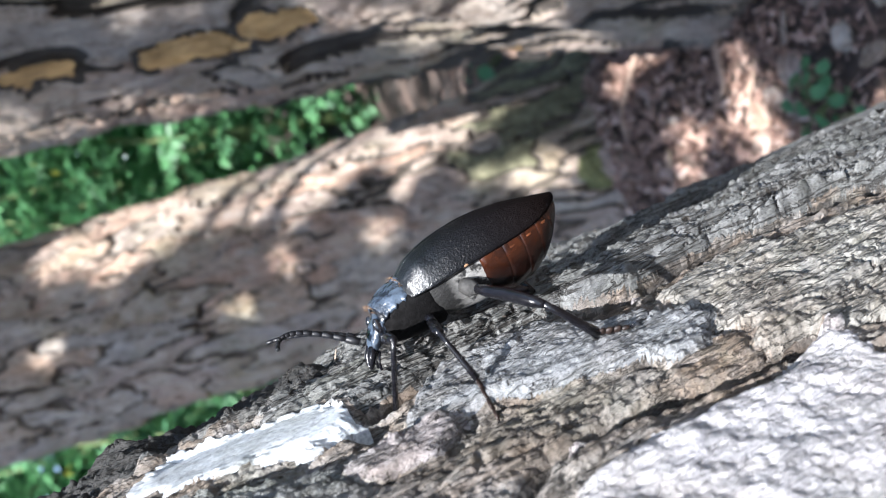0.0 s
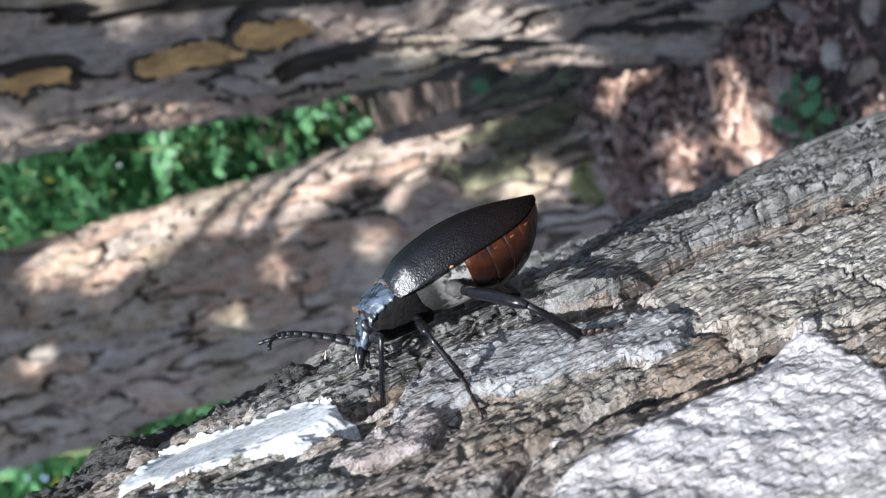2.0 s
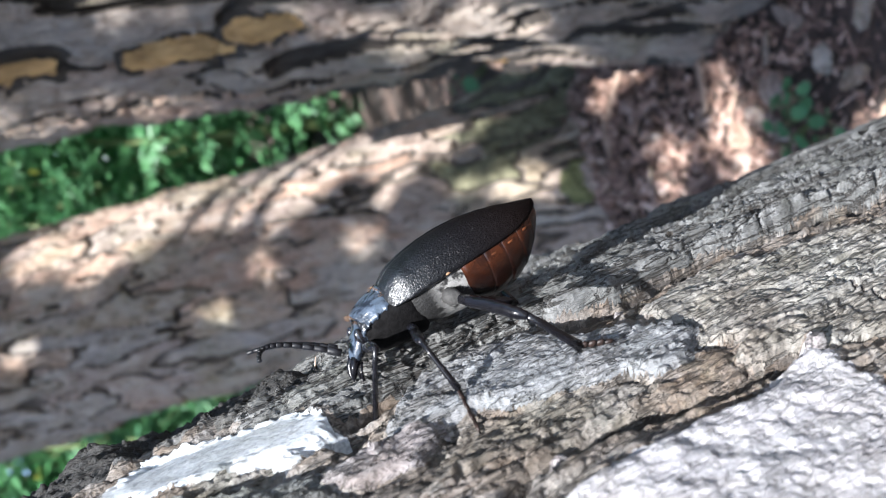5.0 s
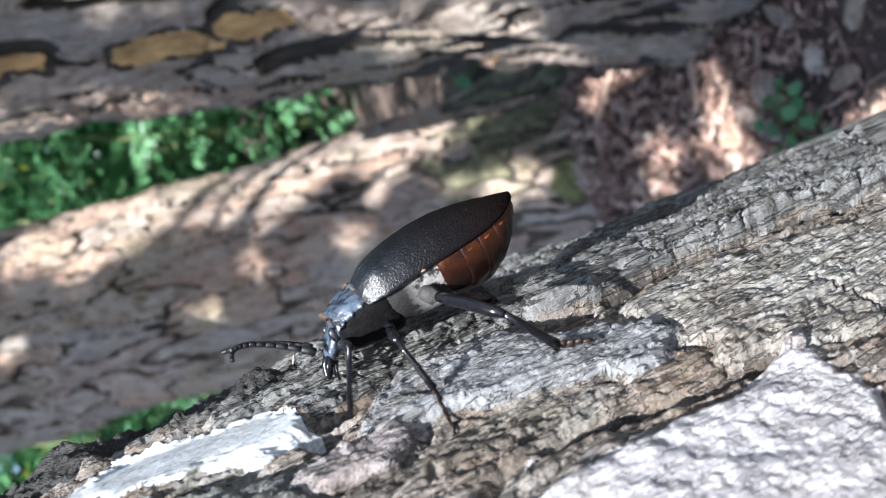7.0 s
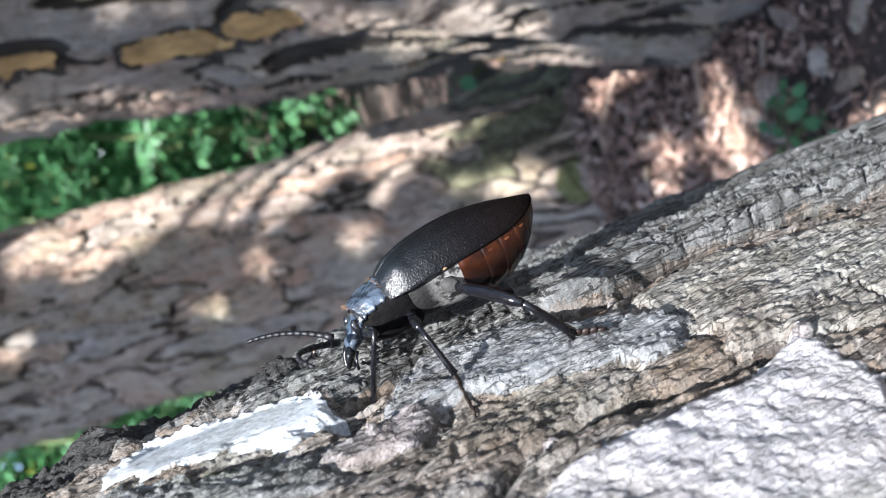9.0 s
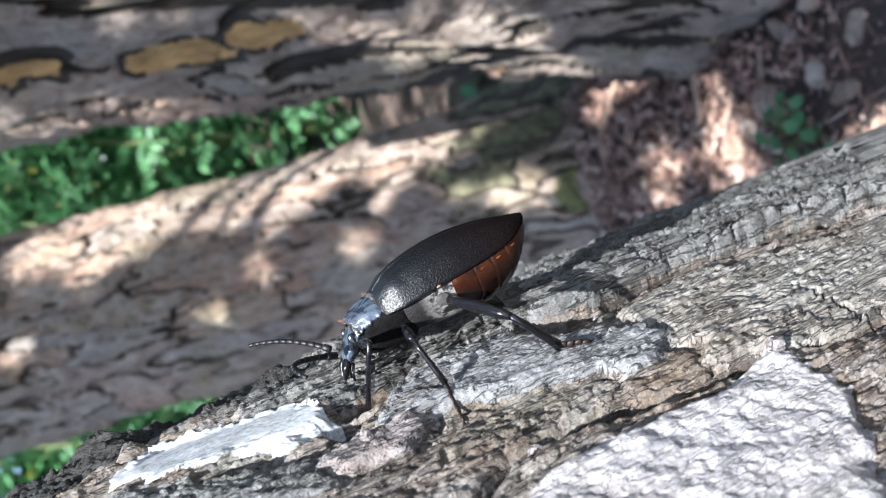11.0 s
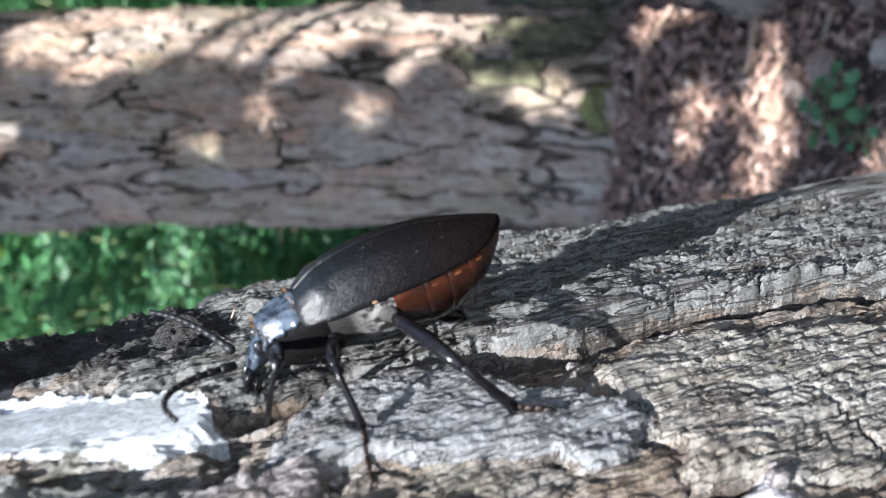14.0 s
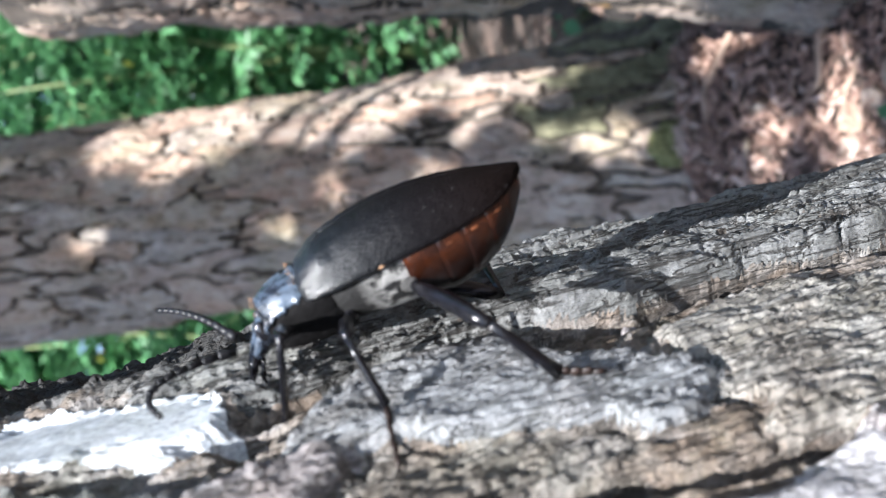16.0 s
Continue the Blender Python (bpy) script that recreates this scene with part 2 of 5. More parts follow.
FARLEAF = mat("far_leaf", leaf_green((0.035, 0.12, 0.05), (0.10, 0.28, 0.10)))
YELLOWLEAF = mat("yellow_leaf", leaf_green((0.30, 0.30, 0.05), (0.50, 0.52, 0.09)))
DEADLEAF = mat("dead_leaf", plain((0.30, 0.235, 0.19), 0.75, 0.35, 70, 0.3))


# ---- helpers of this scene ----
def part(name, verts, faces, material, parent=None, label="", smooth=True):
    me = bpy.data.meshes.new(name)
    me.from_pydata([tuple(v) for v in verts] if not isinstance(verts, np.ndarray) else verts.tolist(), [], faces if not isinstance(faces, np.ndarray) else faces.tolist())
    me.materials.append(material)
    me.shade_smooth() if smooth else me.shade_flat()
    ob = new(name, me)
    if parent is not None:
        ob.parent = parent
    if label:
        tagged(ob, label)
    return ob


def hashed(i, j, seed):
    n = (i.astype(np.int64) * 374761393 + j.astype(np.int64) * 668265263 + seed * 974634777) & 0x7FFFFFFF
    n = ((n ^ (n >> 13)) * 1274126177) & 0x7FFFFFFF
    n = ((n ^ (n >> 16)) * 1103515245) & 0x7FFFFFFF
    return (n & 0xFFFFFF) / float(0xFFFFFF)


def vnoise(x, y, seed=0):
    i, j = np.floor(x), np.floor(y)
    u, v = x - i, y - j
    u, v = u * u * (3 - 2 * u), v * v * (3 - 2 * v)
    a, b = hashed(i, j, seed), hashed(i + 1, j, seed)
    c, d = hashed(i, j + 1, seed), hashed(i + 1, j + 1, seed)
    return (a * (1 - u) + b * u) * (1 - v) + (c * (1 - u) + d * u) * v


def fbm(x, y, octaves=4, seed=0, gain=0.5):
    total, amp, size = 0.0, 1.0, 0.0
    for k in range(octaves):
        total = total + amp * vnoise(x * 2.03 ** k, y * 2.03 ** k, seed + 17 * k)
        size += amp
        amp *= gain
    return total / size


def smooth01(x):
    x = np.clip(x, 0, 1)
    return x * x * (3 - 2 * x)


def cells(s, a, long, wide, seed, warp=0.35):
    """Elongated plates: which one a place belongs to, and how far it is from the nearest joint (0 at the joint, about 1 inside)."""
    x = s / long + warp * (fbm(s / long * 1.7, a / wide * 1.7, 3, seed) - 0.5) * 2
    y = a / wide + warp * (fbm(s / long * 1.7 + 40, a / wide * 1.7, 3, seed + 5) - 0.5) * 2
    i0, j0 = np.floor(x), np.floor(y)
    best = np.full(x.shape, 9.0)
    second = np.full(x.shape, 9.0)
    who = np.zeros(x.shape, dtype=np.int64)
    for di in (-1, 0, 1):
        for dj in (-1, 0, 1):
            i, j = i0 + di, j0 + dj
            shift = 0.5 * (np.mod(j, 2))
            px = i + shift * 0 + 0.15 + 0.7 * hashed(i, j, seed + 1)
            py = j + 0.15 + 0.7 * hashed(i, j, seed + 2)
            d = np.hypot(x - px, y - py)
            near = d < best
            second = np.where(near, best, np.minimum(second, d))
            who = np.where(near, (i * 1009 + j).astype(np.int64), who)
            best = np.where(near, d, best)
    return who, (second - best)


def tube(points, radii, sides=8):
    """Rings along a line of points: vertices and faces, closed at both ends."""
    verts, faces = [], []
    pts = [Vector(p) for p in points]
    side = None
    for k, p in enumerate(pts):
        d = (pts[min(k + 1, len(pts) - 1)] - pts[max(k - 1, 0)]).normalized()
        if side is None:
            side = d.orthogonal().normalized()
        side = (side - d * side.dot(d)).normalized()
        other = d.cross(side)
        r = radii[k] if isinstance(radii, (list, tuple)) else radii
        ra, rb = r if isinstance(r, tuple) else (r, r)
        for q in range(sides):
            w = 2 * math.pi * q / sides
            verts.append(p + side * (ra * math.cos(w)) + other * (rb * math.sin(w)))
    n = len(pts)
    for k in range(n - 1):
        for q in range(sides):
            a, b = k * sides + q, k * sides + (q + 1) % sides
            faces.append((a, b, b + sides, a + sides))
    faces.append(tuple(reversed(range(sides))))
    faces.append(tuple(range((n - 1) * sides, n * sides)))
    return verts, faces


def grid_faces(nu, nv, wrap=False):
    i = np.arange(nu - 1)[:, None]
    j = np.arange(nv if wrap else nv - 1)[None, :]
    k = (j + 1) % nv
    a, b, c, d = i * nv + j, i * nv + k, (i + 1) * nv + k, (i + 1) * nv + j
    return np.stack([a + 0 * b, b + 0 * a, c + 0 * d, d + 0 * c], -1).reshape(-1, 4)


def largest_piece(block, columns):
    """Of a plate's faces, numbered row by row on a grid that closes round the trunk, the largest connected piece."""
    left, best = set(block.tolist()), []
    while left:
        seed = left.pop()
        todo, piece = [seed], [seed]
        while todo:
            k = todo.pop()
            j = k % columns
            for q in (k - columns, k + columns, k + 1 if j < columns - 1 else k + 1 - columns, k - 1 if j else k - 1 + columns):
                if q in left:
                    left.remove(q)
                    todo.append(q)
                    piece.append(q)
        if len(piece) > len(best):
            best = piece
    return np.array(best, dtype=np.int64)


def split_plates(name, tree, pine, zones, zone_of, pick, share=1):
    """The trunk's mesh, and each bark plate on it as a part of its own. zones: the bark's materials, the last one dark,
    for cracks and shaded recesses.
    """
    pts, faces, ids, columns = pine.pts, pine.faces, pine.ids, pine.shape[1]
    fid = ids[faces]
    whole = (fid == fid[:, :1]).all(1) & pine.ok[faces].all(1)
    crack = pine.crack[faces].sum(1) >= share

    def sub(sel, nm, materials, which, label=""):
        f = faces[sel]
        used, inv = np.unique(f, return_inverse=True)
        ob = part(nm, pts[used], inv.reshape(f.shape), materials[0], tree, label)
        for m in materials[1:]:
            ob.data.materials.append(m)
        ob.data.polygons.foreach_set("material_index", which.astype(np.int32))
        return ob

    order = np.nonzero(whole)[0]
    key = fid[order, 0]
    srt = np.argsort(key, kind="stable")
    order, key = order[srt], key[srt]
    rest = np.ones(len(faces), bool)
    plates = []
    for blk in np.split(order, np.nonzero(np.diff(key))[0] + 1):
        piece = largest_piece(blk, columns)
        if len(piece) >= 60:
            rest[piece] = False
            plates.append((int(fid[piece[0], 0]), np.sort(piece)))
    centres = pts[faces[rest]].mean(1)
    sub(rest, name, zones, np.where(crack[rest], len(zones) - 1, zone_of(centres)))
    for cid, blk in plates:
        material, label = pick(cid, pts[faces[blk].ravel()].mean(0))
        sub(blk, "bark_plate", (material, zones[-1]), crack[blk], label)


# ---- ground ----
def ground_height(x, y):
    """Floor of the wood with a heap of litter against the foot of the pine across, rising a little behind it."""
    h = 0.012 * (fbm(x / 0.16, y / 0.16, 4, 3) - 0.5) * 2 + 0.03 * (fbm(x / 0.9, y / 0.9, 3, 8) - 0.5) * 2
    h = h + 0.012 * (fbm(x / 0.045, y / 0.045, 3, 31) - 0.5) * smooth01((1.6 - y) / 0.4)
    h = h + 0.095 * np.exp(-(((x - 0.03) / 0.19) ** 2 + ((y - 1.03) / 0.14) ** 2))
    h = h + 0.03 * smooth01((y - 1.3) / 2.5)
    return h * smooth01((60 - np.hypot(x, y)) / 40)


def build_ground():
    fine = np.linspace(-1.2, 1.6, 240)
    x = np.concatenate([[-400, -120, -40, -15, -6, -3, -2], fine, [2.2, 3, 6, 15, 40, 120, 400]])
    fy = np.linspace(-0.4, 2.6, 260)
    y = np.concatenate([[-400, -120, -40, -12, -4, -1.5], fy, [3, 3.6, 5, 8, 15, 40, 120, 400]])
    X, Y = np.meshgrid(x, y, indexing="ij")
    pts = np.stack([X, Y, ground_height(X, Y)], -1).reshape(-1, 3)
    ob = part("ground", pts, grid_faces(len(x), len(y))[:, ::-1], EARTH)
    return tagged(ob, "dark forest soil with reddish needle litter", "ground", kind="structure")


build_ground()


# ---- the three pines ----
def axis_frame(base, top):
    w = (np.array(top) - np.array(base)).astype(float)
    length = np.linalg.norm(w)
    w /= length
    a = np.array([0.0, -1.0, 0.0])
    a -= w * a.dot(w)
    a /= np.linalg.norm(a)
    b = np.cross(w, a)          # towards +x
    return w, a, b, length


def spaced(lo, hi, flo, fhi, coarse, fine):
    return np.unique(np.round(np.concatenate([np.arange(lo, flo, coarse), np.arange(flo, fhi, fine), np.arange(fhi, hi, coarse), [hi]]), 6))


class Pine:
    """A standing pine: its bark as a height over a tapered trunk, cut into plates."""

    def __init__(self, base, top, radius, s_fine, phi_fine, ds, dphi, relief, flare=0.3, lobes=0.12, lobe_turn=0.0, taper=0.0, bend=(0.0, 0.0), bend_from=0.72, root=(0.0, 0.0)):
        self.base, self.r, self.flare, self.lobes, self.turn, self.taper = np.array(base, float), radius, flare, lobes, lobe_turn, taper
        self.w, self.a, self.b, self.length = axis_frame(base, top)
        self.bend, self.bend_from, self.root = np.array((*bend, 0.0)), bend_from, root
        self.s = spaced(-0.06, self.length, *s_fine, 0.03, ds)
        phi = spaced(-math.pi, math.pi, *phi_fine, 0.09, dphi)
        self.phi = phi[:-1]
        S, P = np.meshgrid(self.s, self.phi, indexing="ij")
        R = self.radius_at(S, P)
        h, self.ids, self.ok, self.crack = relief(S, P * self.r, self)
        R = R + h
        pts = self.base + S[..., None] * self.w + R[..., None] * (np.cos(P)[..., None] * self.a + np.sin(P)[..., None] * self.b)
        over = np.clip(S - self.bend_from, 0, None)
        pts = pts + (over * over)[..., None] * self.bend
        self.shape = S.shape
        self.pts = pts.reshape(-1, 3)
        self.faces = grid_faces(*S.shape, wrap=True)

    def radius_at(self, s, p):
        f = np.exp(-np.clip(s, 0, None) / 0.13)
        thick = self.root[1] * np.exp(-np.clip(s, 0, None) / 0.075) * np.exp(-((p - self.root[0]) / 0.34) ** 2)
        return self.r * (1 + self.flare * f + self.lobes * f * np.cos(4 * p + self.turn) + thick - self.taper * s)

    def outward(self, p):
        """The axis point beside p, and the way outwards from it."""
        d = np.array(p, float) - self.base
        s = d.dot(self.w)
        q = d - s * self.w
        return self.base + s * self.w, q / np.linalg.norm(q)

    def on_bark(self, p, lift=0.0):
        """The place on the bark that lies outwards of the axis towards p."""
        d = np.array(p, float) - self.base
        s = d.dot(self.w)
        phi = math.atan2(d.dot(self.b), d.dot(self.a))
        i = int(np.argmin(abs(self.s - s)))
        j = int(np.argmin(abs(self.phi - phi)))
        hit = self.pts[i * self.shape[1] + j]
        c, o = self.outward(hit)
        return Vector(hit + o * lift)


def crown_and_limbs(tree, pine, seed, height):
    """The upper trunk with limbs and needle clumps, above all that is in view."""
    rnd = random.Random(seed)
    over = max(0.0, pine.length - pine.bend_from)
    top = Vector(pine.base + pine.w * pine.length + pine.bend * over ** 2)
    w = (Vector(pine.w) + Vector(pine.bend) * 2 * over).normalized()
    end = top + (w * 0.5 + Vector((0, 0, 0.5))) * height
    v, f = tube([top - w * 0.05, top + (end - top) * 0.5, end], [pine.r * 0.97, pine.r * 0.7, 0.02], 12)
    part("upper_trunk", v, f, FURROW, tree)
    for k in range(7):
        p = top.lerp(end, 0.55 + 0.06 * k)
        turn = rnd.uniform(0, 6.28)
        out = Vector((math.cos(turn), math.sin(turn), 0.35))
        tip = p + out * rnd.uniform(0.8, 1.4)
        v, f = tube([p, p.lerp(tip, 0.5) + Vector((0, 0, 0.06)), tip], [0.03, 0.02, 0.008], 6)
        part("limb", v, f, FURROW, tree)


def pine_relief(long, wide, depth, seed, joint=0.12, warp=0.75):
    """Plates with wavy joints that open and close, and thin flakes lying on them like scales."""
    def relief(S, A, pine):
        who, edge = cells(S, A, long, wide, seed, warp)
        tone = hashed(who % 1009, who // 1009, seed + 9)
        gape = joint * np.clip(4.2 * fbm(S / (long * 0.5), A / (wide * 1.5), 2, seed + 3) - 1.3, 0.08, 2.4)
        body = smooth01(edge / gape)
        layer = fbm(S / 0.045, A / 0.020, 4, seed + 31)
        k = layer * 11
        steps = (np.floor(k) + smooth01((k % 1) / 0.12)) / 11
        h = depth * (body * (0.7 + 0.6 * tone) - 0.7) + depth * 1.5 * (steps - 0.5) * body
        crack = 1 - smooth01(abs(fbm(S / 0.05, A / 0.018, 4, seed + 91) - 0.5) / 0.018)
        h = h - depth * 0.3 * crack * (fbm(S / 0.2, A / 0.1, 2, seed + 19) > 0.5)
        h = h + depth * 0.7 * (fbm(S / 0.14, A / 0.06, 3, seed + 77) - 0.5) * 2
        h = h + 0.0010 * (fbm(S / 0.007, A / 0.004, 3, seed + 55) - 0.5) * 2
        inner = edge > gape * 0.5
        return h, who.ravel(), (inner & (abs(A) < 1.9 * pine.r)).ravel(), (~inner).ravel()
    return relief


def build_pine(pine, label, zones, zone_of, pick, seed, height, share=1):
    tree = new("pine_tree")
    tagged(tree, label, "tree", "pines growing close together")
    split_plates("trunk", tree, pine, zones, zone_of, pick, share)
    crown_and_limbs(tree, pine, seed, height)
    return tree


def one_zone(p):
    return np.zeros(len(p), np.int32)


def pick_mid(cid, centre):
    d = centre - mid_pine.base
    s, phi = d.dot(mid_pine.w), math.atan2(d.dot(mid_pine.b), d.dot(mid_pine.a))
    if s < 0.19 and 0.25 + 0.15 * math.sin(cid) < phi < 1.9:
        return MOSSY_SHADE, "plate with dark green moss and painted shade"
    return PLATE, ""


def mid_zone(p):
    d = p - mid_pine.base
    s, phi = d @ mid_pine.w, np.arctan2(d @ mid_pine.b, d @ mid_pine.a)
    return np.where((s < 0.17) & (phi > 0.3) & (phi < 1.9), 1, 0).astype(np.int32)


# fresh orange flakes on the shaded pine: how far up and round the trunk, half their length and half their width
FRESH = [(0.668, -0.120, 0.030, 0.011), (0.553, -0.125, 0.046, 0.012), (0.484, -0.109, 0.032, 0.013), (0.262, -0.222, 0.022, 0.007)]


def flaked_relief(plates):
    """The plates' relief with a few places where a flake has come off and shows fresh bark."""
    def relief(S, A, pine):
        h, who, ok, crack = plates(S, A, pine)
        who, ok, crack = who.reshape(S.shape), ok.reshape(S.shape), crack.reshape(S.shape)
        for k, (s, a, half, wide) in enumerate(FRESH):
            u = (S - s) / half + 0.5 * (fbm(S / 0.03, A / 0.012, 3, 70 + k) - 0.5)
            v = (A - a) / wide + 1.9 * (fbm(S / 0.022, A / 0.010, 4, 80 + k) - 0.5)
            far = np.hypot(u, v)
            hit = far < 1
            who, ok, crack = np.where(hit, -20 - k, who), ok | hit, np.where(hit, False, crack | (far < 1.1))
            h = np.where(hit, 0.4 * h - 0.001, h)
        return h, who.ravel(), ok.ravel(), crack.ravel()
    return relief


def pick_fresh(cid, centre):
    if -30 < cid <= -20:
        return ORANGE, "fresh orange flake of bark"
    return DUSKY, ""


# the near pine, whose side the beetle climbs
NEAR_LEAN = (-0.1166, -0.1993)
near_at = lambda z: (-0.1739 + NEAR_LEAN[0] * (z - 0.53), 0.1974 + NEAR_LEAN[1] * (z - 0.53), z)
# outlines of its large bark plates, in millimetres up the trunk and round it
WHITE = [(602, 228), (595, 236), (588, 234), (581, 229), (574, 226), (570, 214), (578, 213), (584, 215), (592, 218), (598, 219)]
SLATE = [(620, 232), (598, 218), (585, 211), (576, 208), (574, 201), (581, 197), (597, 205), (620, 214)]
PINK = [(578, 205), (572, 206), (566, 205), (561, 201), (564, 198), (570, 197), (576, 199)]
BAND = [(568, 210), (554, 216), (541, 215), (534, 208), (526, 201), (521, 193), (525, 189), (532, 189), (537, 194), (548, 197), (556, 201), (565, 201)]
STEP = [(566, 200), (556, 199), (548, 196), (538, 194), (532, 190), (537, 186), (544, 185), (556, 189), (565, 192), (576, 194)]
CRUST = [(590, 172), (564, 179), (553, 181), (543, 180.5), (530, 179.5), (519, 181), (512, 181), (515, 176), (513, 172), (517, 162), (525, 158), (530, 150), (560, 140), (590, 145)]
TAN = [(521, 205), (505, 209), (493, 206), (479, 202), (440, 196), (430, 178), (492, 175), (502, 176), (512, 179), (521, 182), (523, 191)]
LOW = [(600, 195), (582, 194), (576, 194), (565, 192), (556, 189), (554, 184), (564, 181), (580, 181), (600, 184)]
# outline, thickness, width of its edge, crumbs, fibres and flakes on it (millimetres)
NEAR_PLATES = [
    (SLATE, 0.2, 2.5, 0.9, 0.5, 1.3), (TAN, 0.9, 1.6, 0.45, 0.9, 1.6), (LOW, -0.2, 1.6, 0.6, 1.0, 1.8), (STEP, -0.7, 2.0, 0.6, 1.2, 2.0),
    (BAND, 1.3, 1.5, 0.45, 0.7, 1.4), (PINK, 0.9, 1.2, 0.6, 0.4, 1.0), (CRUST, 0.75, 2.4, 0.26, 0.02, 0.12), (WHITE, 0.35, 2.4, 0.05, 0.04, 0.0),
]


def outline_depth(poly, u, v):
    """How far a place lies inside a closed outline, negative outside it."""
    hit, near_edge = np.zeros(u.shape, bool), np.full(u.shape, 1e9)
    for (a, b), (c, d) in zip(poly, poly[1:] + poly[:1]):
        hit ^= ((b > v) != (d > v)) & (u < (c - a) * (v - b) / (d - b + 1e-9) + a)
        k = np.clip(((u - a) * (c - a) + (v - b) * (d - b)) / ((c - a) ** 2 + (d - b) ** 2), 0, 1)
        near_edge = np.minimum(near_edge, np.hypot(u - a - k * (c - a), v - b - k * (d - b)))
    return np.where(hit, near_edge, -near_edge)


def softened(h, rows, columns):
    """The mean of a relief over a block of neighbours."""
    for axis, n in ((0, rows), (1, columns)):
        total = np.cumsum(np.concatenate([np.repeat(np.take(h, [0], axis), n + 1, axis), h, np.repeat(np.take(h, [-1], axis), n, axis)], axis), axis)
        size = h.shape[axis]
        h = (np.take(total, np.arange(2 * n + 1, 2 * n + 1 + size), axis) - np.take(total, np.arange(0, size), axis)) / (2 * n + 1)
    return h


def ledges(n, count, sharp):
    k = n * count
    return (np.floor(k) + smooth01((k % 1) / sharp)) / count


def ridge_foot(u):
    """Where the long furrow under the far ridge runs."""
    return np.interp(u, (420, 453, 468, 490, 505, 520, 531, 539, 552, 562, 573, 600, 700), (203, 205.5, 209.5, 212, 214, 212, 214, 217, 219, 218.5, 217, 236, 240))


def second_furrow(u):
    """Where the open furrow beside the crusted plate runs."""
    return np.interp(u, (510, 519, 529, 538, 549, 558, 566, 590), (182.5, 182.5, 183.0, 186, 187.5, 187.5, 184, 181))


def near_warp(u, v):
    return (u + 3.6 * (fbm(u / 9, v / 4.1, 3, 2) - 0.5) * 2 + 0.8 * (fbm(u / 1.9, v / 1.3, 2, 7) - 0.5), v + 2.0 * (fbm(u / 12 + 9, v / 7, 3, 4) - 0.5) * 2 + 0.7 * (fbm(u / 2.3, v / 1.5, 2, 8) - 0.5))


def near_relief(S, A, pine):
    u, v = S * 1000, A * 1000
    wu, wv = near_warp(u, v)
    who, edge = cells(S + 0.02, A, 0.060, 0.016, 21, 0.55)
    pits = smooth01((fbm(u / 1.9, v / 1.2, 3, 45) - 0.60) / 0.07) * smooth01((fbm(u / 17, v / 9, 2, 46) - 0.35) / 0.2)
    crumb = fbm(u / 2.6, v / 1.7, 4, 11, 0.62) + 0.5 * abs(2 * fbm(u / 5.0, v / 3.0, 4, 12, 0.6) - 1) - 0.4 * pits
    fibre = fbm(wu / 16, wv / 1.1, 3, 13) + 0.5 * fbm(wu / 7, wv / 0.55, 2, 14)
    flakes = ledges(fbm(wu / 26, wv / 8.5, 4, 15, 0.5), 8, 0.10) + 0.35 * ledges(fbm(wu / 9, wv / 3.4, 3, 16, 0.5), 5, 0.14)
    layer = ledges(fbm(wu / 42, wv / 5.2, 4, 17, 0.5), 10, 0.14)
    cut = 1 - smooth01(abs(fbm(wu / 34, wv / 3.4, 4, 18, 0.45) - 0.5) / 0.022)
    broken = 1 - smooth01(abs(fbm(wu / 5, wv / 7, 3, 20) - 0.5) / 0.020)
    foot, second = ridge_foot(u), second_furrow(u)
    d1 = wv - foot
    ridge = smooth01((d1 + 0.5) / 2.2)
    slats = 6.5 * (layer - 0.5) + 1.5 * (fibre - 0.75) + 1.0 * (crumb - 0.75) - 1.8 * cut * (fbm(u / 30, v / 9, 2, 41) > 0.38)
    slats = slats + 2.4 * (fbm(u / 40, v / 9, 3, 42) - 0.5) - 0.5 * broken
    # the floor between the plates: brown, fibrous, stepped
    h = 1.6 * (fbm(u / 50, v / 18, 3, 10) - 0.5) * 2 + 0.8 * (crumb - 0.75) + 1.2 * (fibre - 0.75) + 3.2 * (flakes - 0.65) - 1.2 * cut
    ids = who.copy()
    for k, (poly, thick, soft, crumbs, fibres, flaky) in enumerate(NEAR_PLATES):
        d = outline_depth(poly, wu, wv)
        d = d + 1.3 * (flakes - 0.65) * (flaky > 0)
        on = smooth01(d / soft)
        top = thick + crumbs * (crumb - 0.75) * 1.3 + fibres * (fibre - 0.75) + 1.5 * flaky * (flakes - 0.65) + 0.7 * (fbm(u / 40, v / 15, 3, 50 + k) - 0.5)
        top = top - 0.5 * (fibres + crumbs) * cut * (fbm(u / 12, v / 6, 2, 43) > 0.5) - 0.3 * fibres * broken
        h = h * (1 - on) + top * on - 0.5 * np.exp(-((d + 0.8) / 0.8) ** 2) * (thick > 0.8)
        ids = np.where(d > 0, -20 - k, ids)
    # lumps of the crusted plate, and a lit knob at its tip
    crust = smooth01(outline_depth(CRUST, wu, wv) / 1.5)
    h = h + crust * (1.4 * (fbm(u / 5, v / 4.5, 4, 61) - 0.5) + 0.15 * ledges(fbm(u / 10, v / 7, 3, 62), 5, 0.3)) + 1.5 * np.exp(-((u - 514.5) / 2.6) ** 2 - ((v - 179.5) / 1.9) ** 2)
    wave = 1.4 * (fbm(u / 14, v / 30, 3, 37) - 0.5)
    gash = np.exp(-((v - second + wave) / 1.3) ** 2) * smooth01((u - 512) / 5) * smooth01((592 - u) / 14) * smooth01((fbm(u / 13, v / 40, 2, 38) - 0.25) / 0.2)
